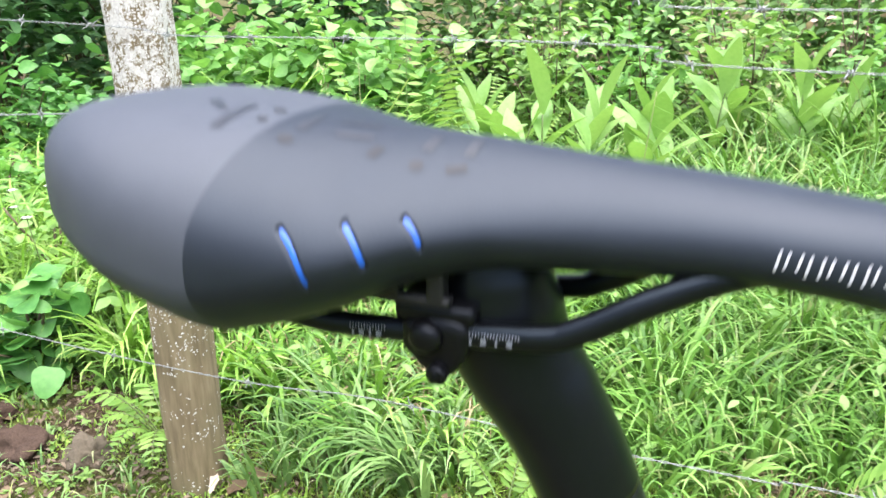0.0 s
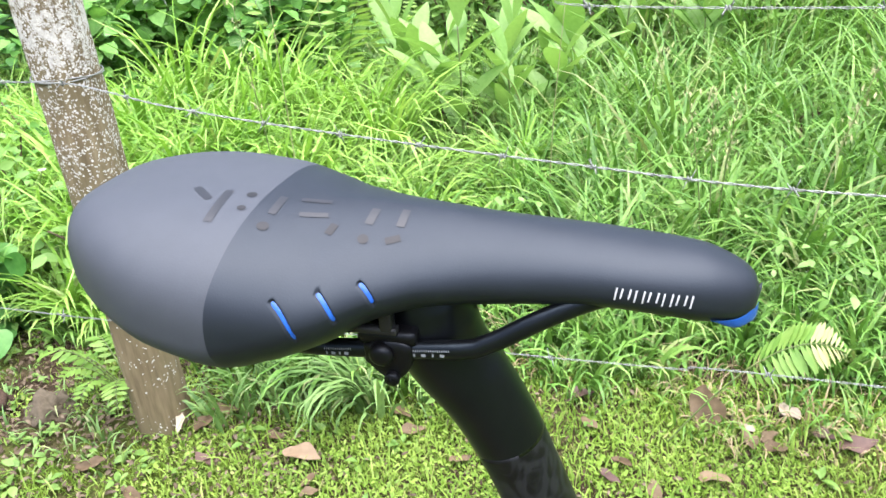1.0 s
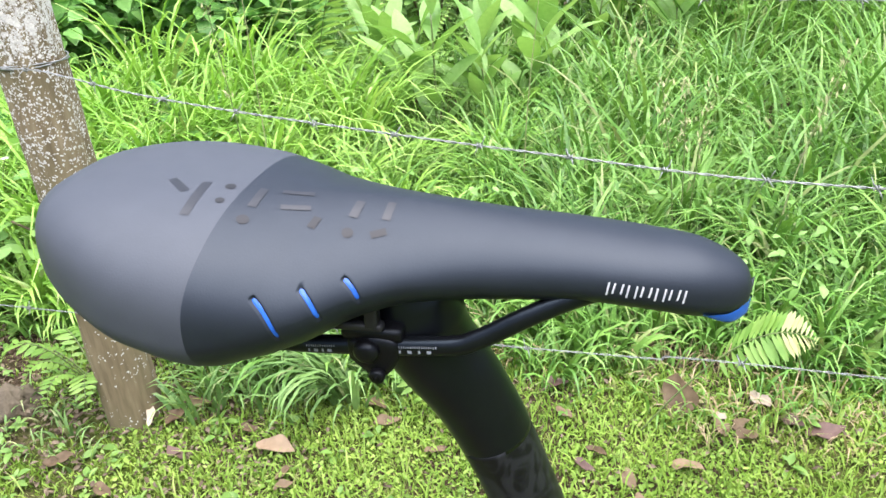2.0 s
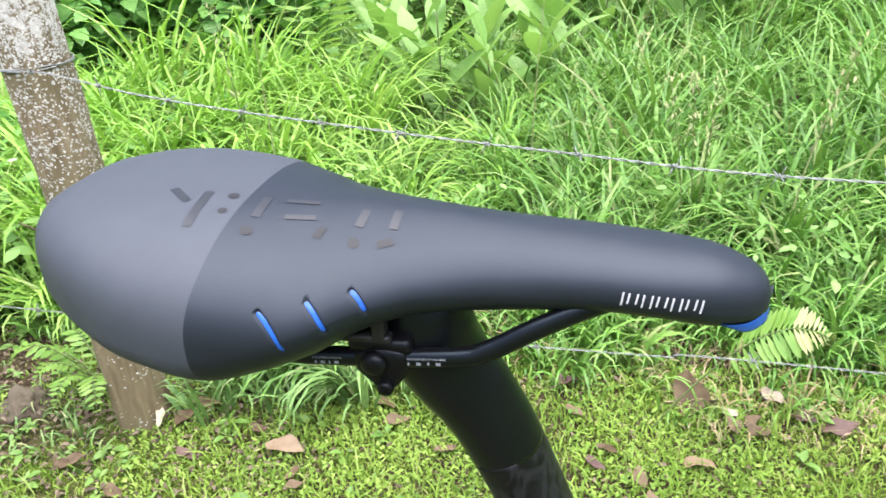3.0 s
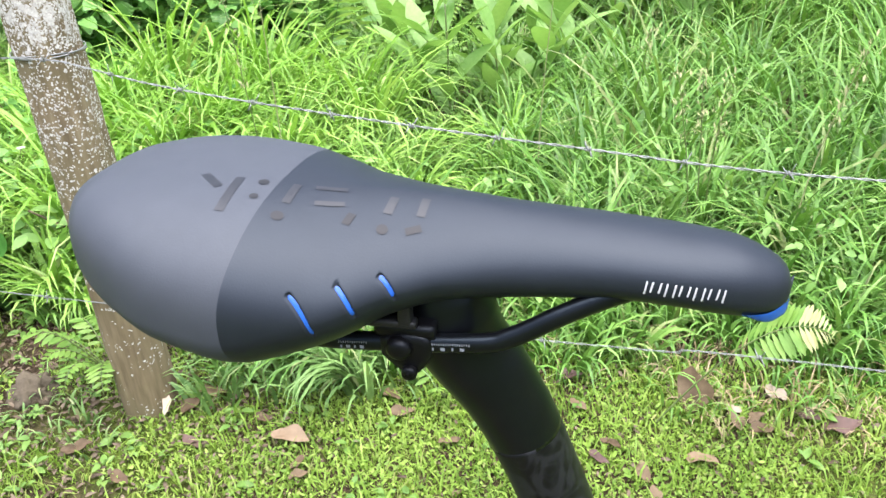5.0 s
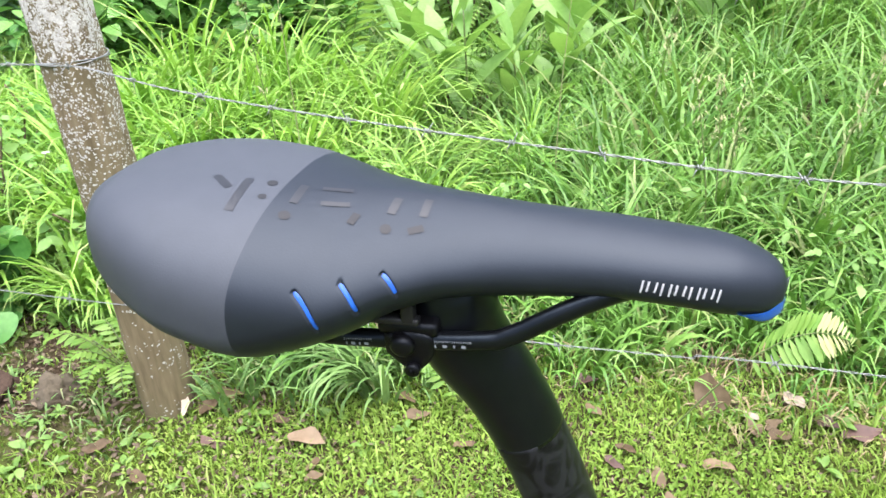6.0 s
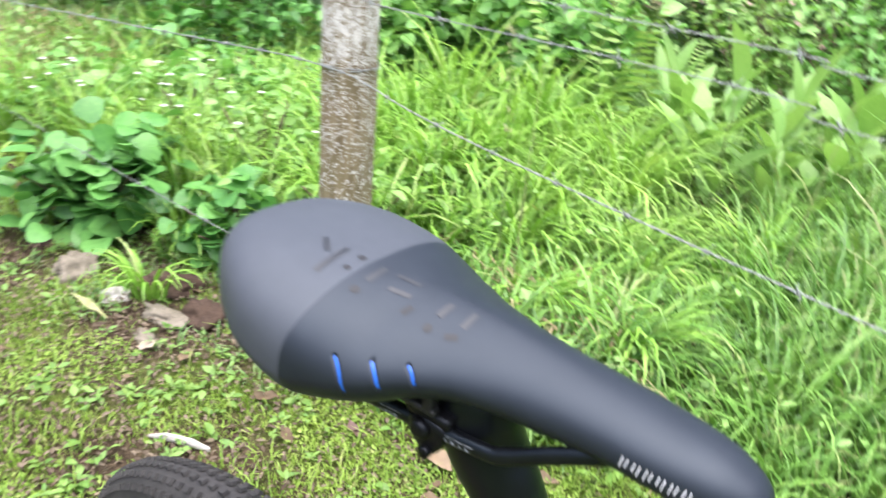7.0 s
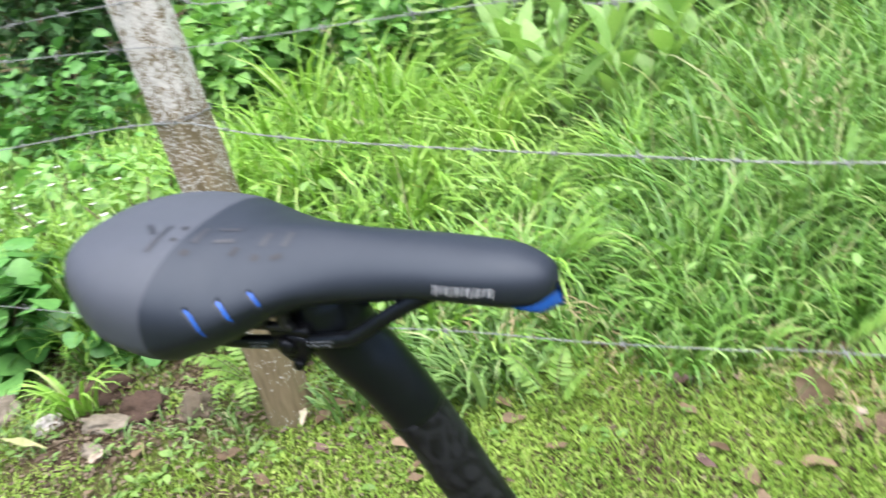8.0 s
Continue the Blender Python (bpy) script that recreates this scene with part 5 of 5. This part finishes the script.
def dead_leaf(x, y, length, width, yaw, mat, label, seed, lift=0.012, pitch=0.0):
    rng = np.random.default_rng(seed)
    shape, quads = leaf_shape(length, width, rng.uniform(0.15, 0.5), rng.uniform(-0.5, 0.4), 8, 0.35)
    shape = shape.copy()
    shape[:, 0] -= length * 0.5
    shape[:, 2] += 0.13 * length * np.sin(8 * shape[:, 0] / length + rng.uniform(0, 6)) * (np.abs(shape[:, 1]) / width) * np.sign(shape[:, 1] + 0.3 * width)
    shape[:, 1] += 0.10 * width * np.sin(7 * shape[:, 0] / length + rng.uniform(0, 6))
    shape[:, 2] -= shape[:, 2].min()
    thick = shape.copy()
    thick[:, 2] += 0.0006
    n = len(shape)
    me = raw_mesh("fallen_leaf", np.concatenate([shape, thick]), np.concatenate([quads[:, ::-1], quads + n]), np.zeros((0, 3), int), mat)
    ob = new("fallen_leaf", me)
    ob.location = (x, y, float(ground_z(x, y)) + lift + 0.006)
    ob.rotation_euler = (rng.normal(0, 0.15), rng.normal(0, 0.15) - pitch, yaw)
    tagged(ob, label, "fallen leaf", "fallen leaves on the track")


BROWN = "curled dry brown leaf lying on the short grass"
LEAVES = [(-0.60, 0.765, 0.085, 0.042, 0.1, 3), (-0.405, 0.90, 0.06, 0.026, 0.5, 0), (-0.275, 0.832, 0.05, 0.028, 0.7, 0), (0.276, 1.068, 0.04, 0.024, 2.2, 1), (0.319, 1.052, 0.05, 0.024, 0.9, 0), (0.039, 0.896, 0.045, 0.02, -0.4, 0), (0.106, 0.835, 0.05, 0.025, 1.9, 0), (-0.846, 0.848, 0.07, 0.04, 0.2, 0), (-0.534, 0.669, 0.04, 0.024, 0.7, 0),
          (0.212, 0.90, 0.07, 0.034, -0.4, 3), (0.33, 1.02, 0.06, 0.034, 0.8, 0), (0.48, 1.06, 0.075, 0.04, 0.1, 2), (0.42, 1.08, 0.05, 0.03, -0.7, 2),
          (-0.07, 1.10, 0.06, 0.03, 0.3, 2), (-0.04, 1.00, 0.045, 0.025, -0.6, 0), (0.28, 1.03, 0.05, 0.028, 2.0, 0), (-0.86, 0.80, 0.06, 0.03, 1.2, 0),
          (-0.68, 0.80, 0.05, 0.022, 0.2, 0), (0.02, 0.85, 0.05, 0.022, -0.5, 2), (-0.55, 0.70, 0.04, 0.024, 1.1, 0), (-1.02, 0.62, 0.06, 0.03, 0.6, 0),
          (-1.3, 0.58, 0.05, 0.03, 2.1, 0), (0.13, 0.78, 0.05, 0.022, 1.7, 0), (-0.45, 0.95, 0.06, 0.03, 2.6, 0), (-0.8, 0.70, 0.05, 0.025, 2.8, 2), (0.36, 1.14, 0.06, 0.035, 2.2, 1)]
for i, (x, y, ln, w, a, kind) in enumerate(LEAVES):
    dead_leaf(x, y, ln, w, a, (MAT_DEAD, MAT_DEADPALE, MAT_DEADDARK, MAT_TAN)[kind], (BROWN, "pale bleached leaf lying on the short grass", "dark purple-brown leaf lying on the short grass", "large tan dry leaf lying on the short grass")[kind], 200 + i)
rl = np.random.default_rng(77)
for i in range(32):
    x, y = rl.uniform(-2.6, 1.2), rl.uniform(0.15, 0.95)
    dead_leaf(x, y, rl.uniform(0.02, 0.055), rl.uniform(0.012, 0.028), rl.uniform(0, 6.28), MAT_DEAD, BROWN, 300 + i, 0.008)
dead_leaf(0.195, 1.10, 0.095, 0.074, 1.65, MAT_DEAD, "large brown leaf propped against the grass", 405, 0.02, 0.45)
dead_leaf(-1.656, 0.507, 0.14, 0.016, 0.25, MAT_FERNTIP, "long yellowed leaf lying beside the stones", 403, 0.02)
dead_leaf(-1.401, 0.532, 0.05, 0.028, 1.8, MAT_DEADPALE, "small pale yellow leaf lying beside the stones", 404, 0.02)
dead_leaf(-0.905, 0.775, 0.062, 0.019, 2.05, MAT_CREAM, "cream-white curled leaf beside the fence post", 401, 0.03)


def rock(x, y, size, mat, label, seed, name="rock", sink=0.42):
    bm = bmesh.new()
    bmesh.ops.create_icosphere(bm, subdivisions=4, radius=1)
    for q in bm.verts:
        d = 1 + 0.42 * noise.noise(q.co * 1.2 + Vector((seed, 0, 0))) + 0.30 * noise.noise(q.co * 2.9 + Vector((0, seed, 0))) + 0.14 * noise.noise(q.co * 6.5) + 0.06 * noise.noise(q.co * 14)
        q.co = Vector((q.co.x * size[0], q.co.y * size[1], q.co.z * size[2])) * d * 0.5
    v, f = [tuple(q.co) for q in bm.verts], [tuple(q.index for q in face.verts) for face in bm.faces]
    bm.free()
    ob = new(name, mesh_of(name, v, f, mat))
    ob.location = (x, y, float(ground_z(x, y)) + size[2] * (0.5 - sink))
    ob.rotation_euler = (0, 0, seed)
    tagged(ob, label, "rock", "stones by the track")


rock(-1.716, 0.604, (0.080, 0.065, 0.055), MAT_LIGHT, "small pale angular stone on bare soil", 1)
rock(-1.533, 0.655, (0.17, 0.075, 0.05), MAT_PALE, "flat pale stone half sunk in the soil", 3.3)
rock(-1.45, 0.735, (0.15, 0.11, 0.09), MAT_CLOD, "dark brown lump of earth", 3, "earth_clod")
rock(-1.66, 0.75, (0.22, 0.12, 0.09), MAT_CLOD, "dark brown lump of earth", 4, "earth_clod")
rock(-1.93, 0.60, (0.16, 0.12, 0.10), MAT_PALE, "rough pale grey stone half sunk in the soil", 5)
rock(-1.265, 0.765, (0.11, 0.10, 0.10), MAT_ROCK, "grey-brown stone at the foot of the fence", 6, sink=0.54)
rock(-1.463, 0.563, (0.10, 0.045, 0.030), MAT_PALE, "small pale stone on bare soil", 6.2)
rock(-2.2, 0.62, (0.12, 0.08, 0.04), MAT_CLOD, "dark brown lump of earth", 8, "earth_clod")


def wood_chip():
    v, f = tube([(-0.07, 0, 0.012), (-0.03, 0.004, 0.016), (0.03, 0.0, 0.016), (0.075, -0.006, 0.012)], [0.004, 0.011, 0.012, 0.006], 8, 0.5)
    ob = new("wood_splinter", mesh_of("wood_splinter", v, f, MAT_LIGHT, False))
    ob.location = (-1.03, 0.40, float(ground_z(-1.03, 0.40)))
    ob.rotation_euler = (0, 0, 0.55)
    tagged(ob, "pale flat splinter of wood lying in the grass", "wood splinter")


wood_chip()


def flowers(x, y, n, seed):
    rng = np.random.default_rng(seed)
    z0 = float(ground_z(x, y))
    e = thing("white_flowers", (x, y, z0), "weed with small white flowers beside the bush", "flower", "white-flowered weeds")
    shape, quads = leaf_shape(0.016, 0.011, 0.1, 0.2, 3, 0.8)
    m = 6
    q = (quads[None] + (np.arange(m) * len(shape))[:, None, None]).reshape(-1, 4)
    for i in range(n):
        px, py, h = rng.normal(0, 0.16), rng.normal(0, 0.12), rng.uniform(0.28, 0.5)
        st = part("stem", mesh_of("stem", *tube([(px * 0.4, py * 0.4, -0.02), (px, py, h)], 0.0014, 5), MAT_STEM), e)
        v = turn_many(shape, np.tile([[px, py, h]], (m, 1)), np.arange(m) * 1.047, np.full(m, 0.15), np.zeros(m), np.ones(m))
        part("flower_head", raw_mesh("flower_head", v.reshape(-1, 3), q, np.zeros((0, 3), int), MAT_PETAL), st, "small white petals")


flowers(-2.35, 1.15, 14, 1)
flowers(-2.75, 0.95, 10, 2)
flowers(-2.05, 1.35, 8, 3)
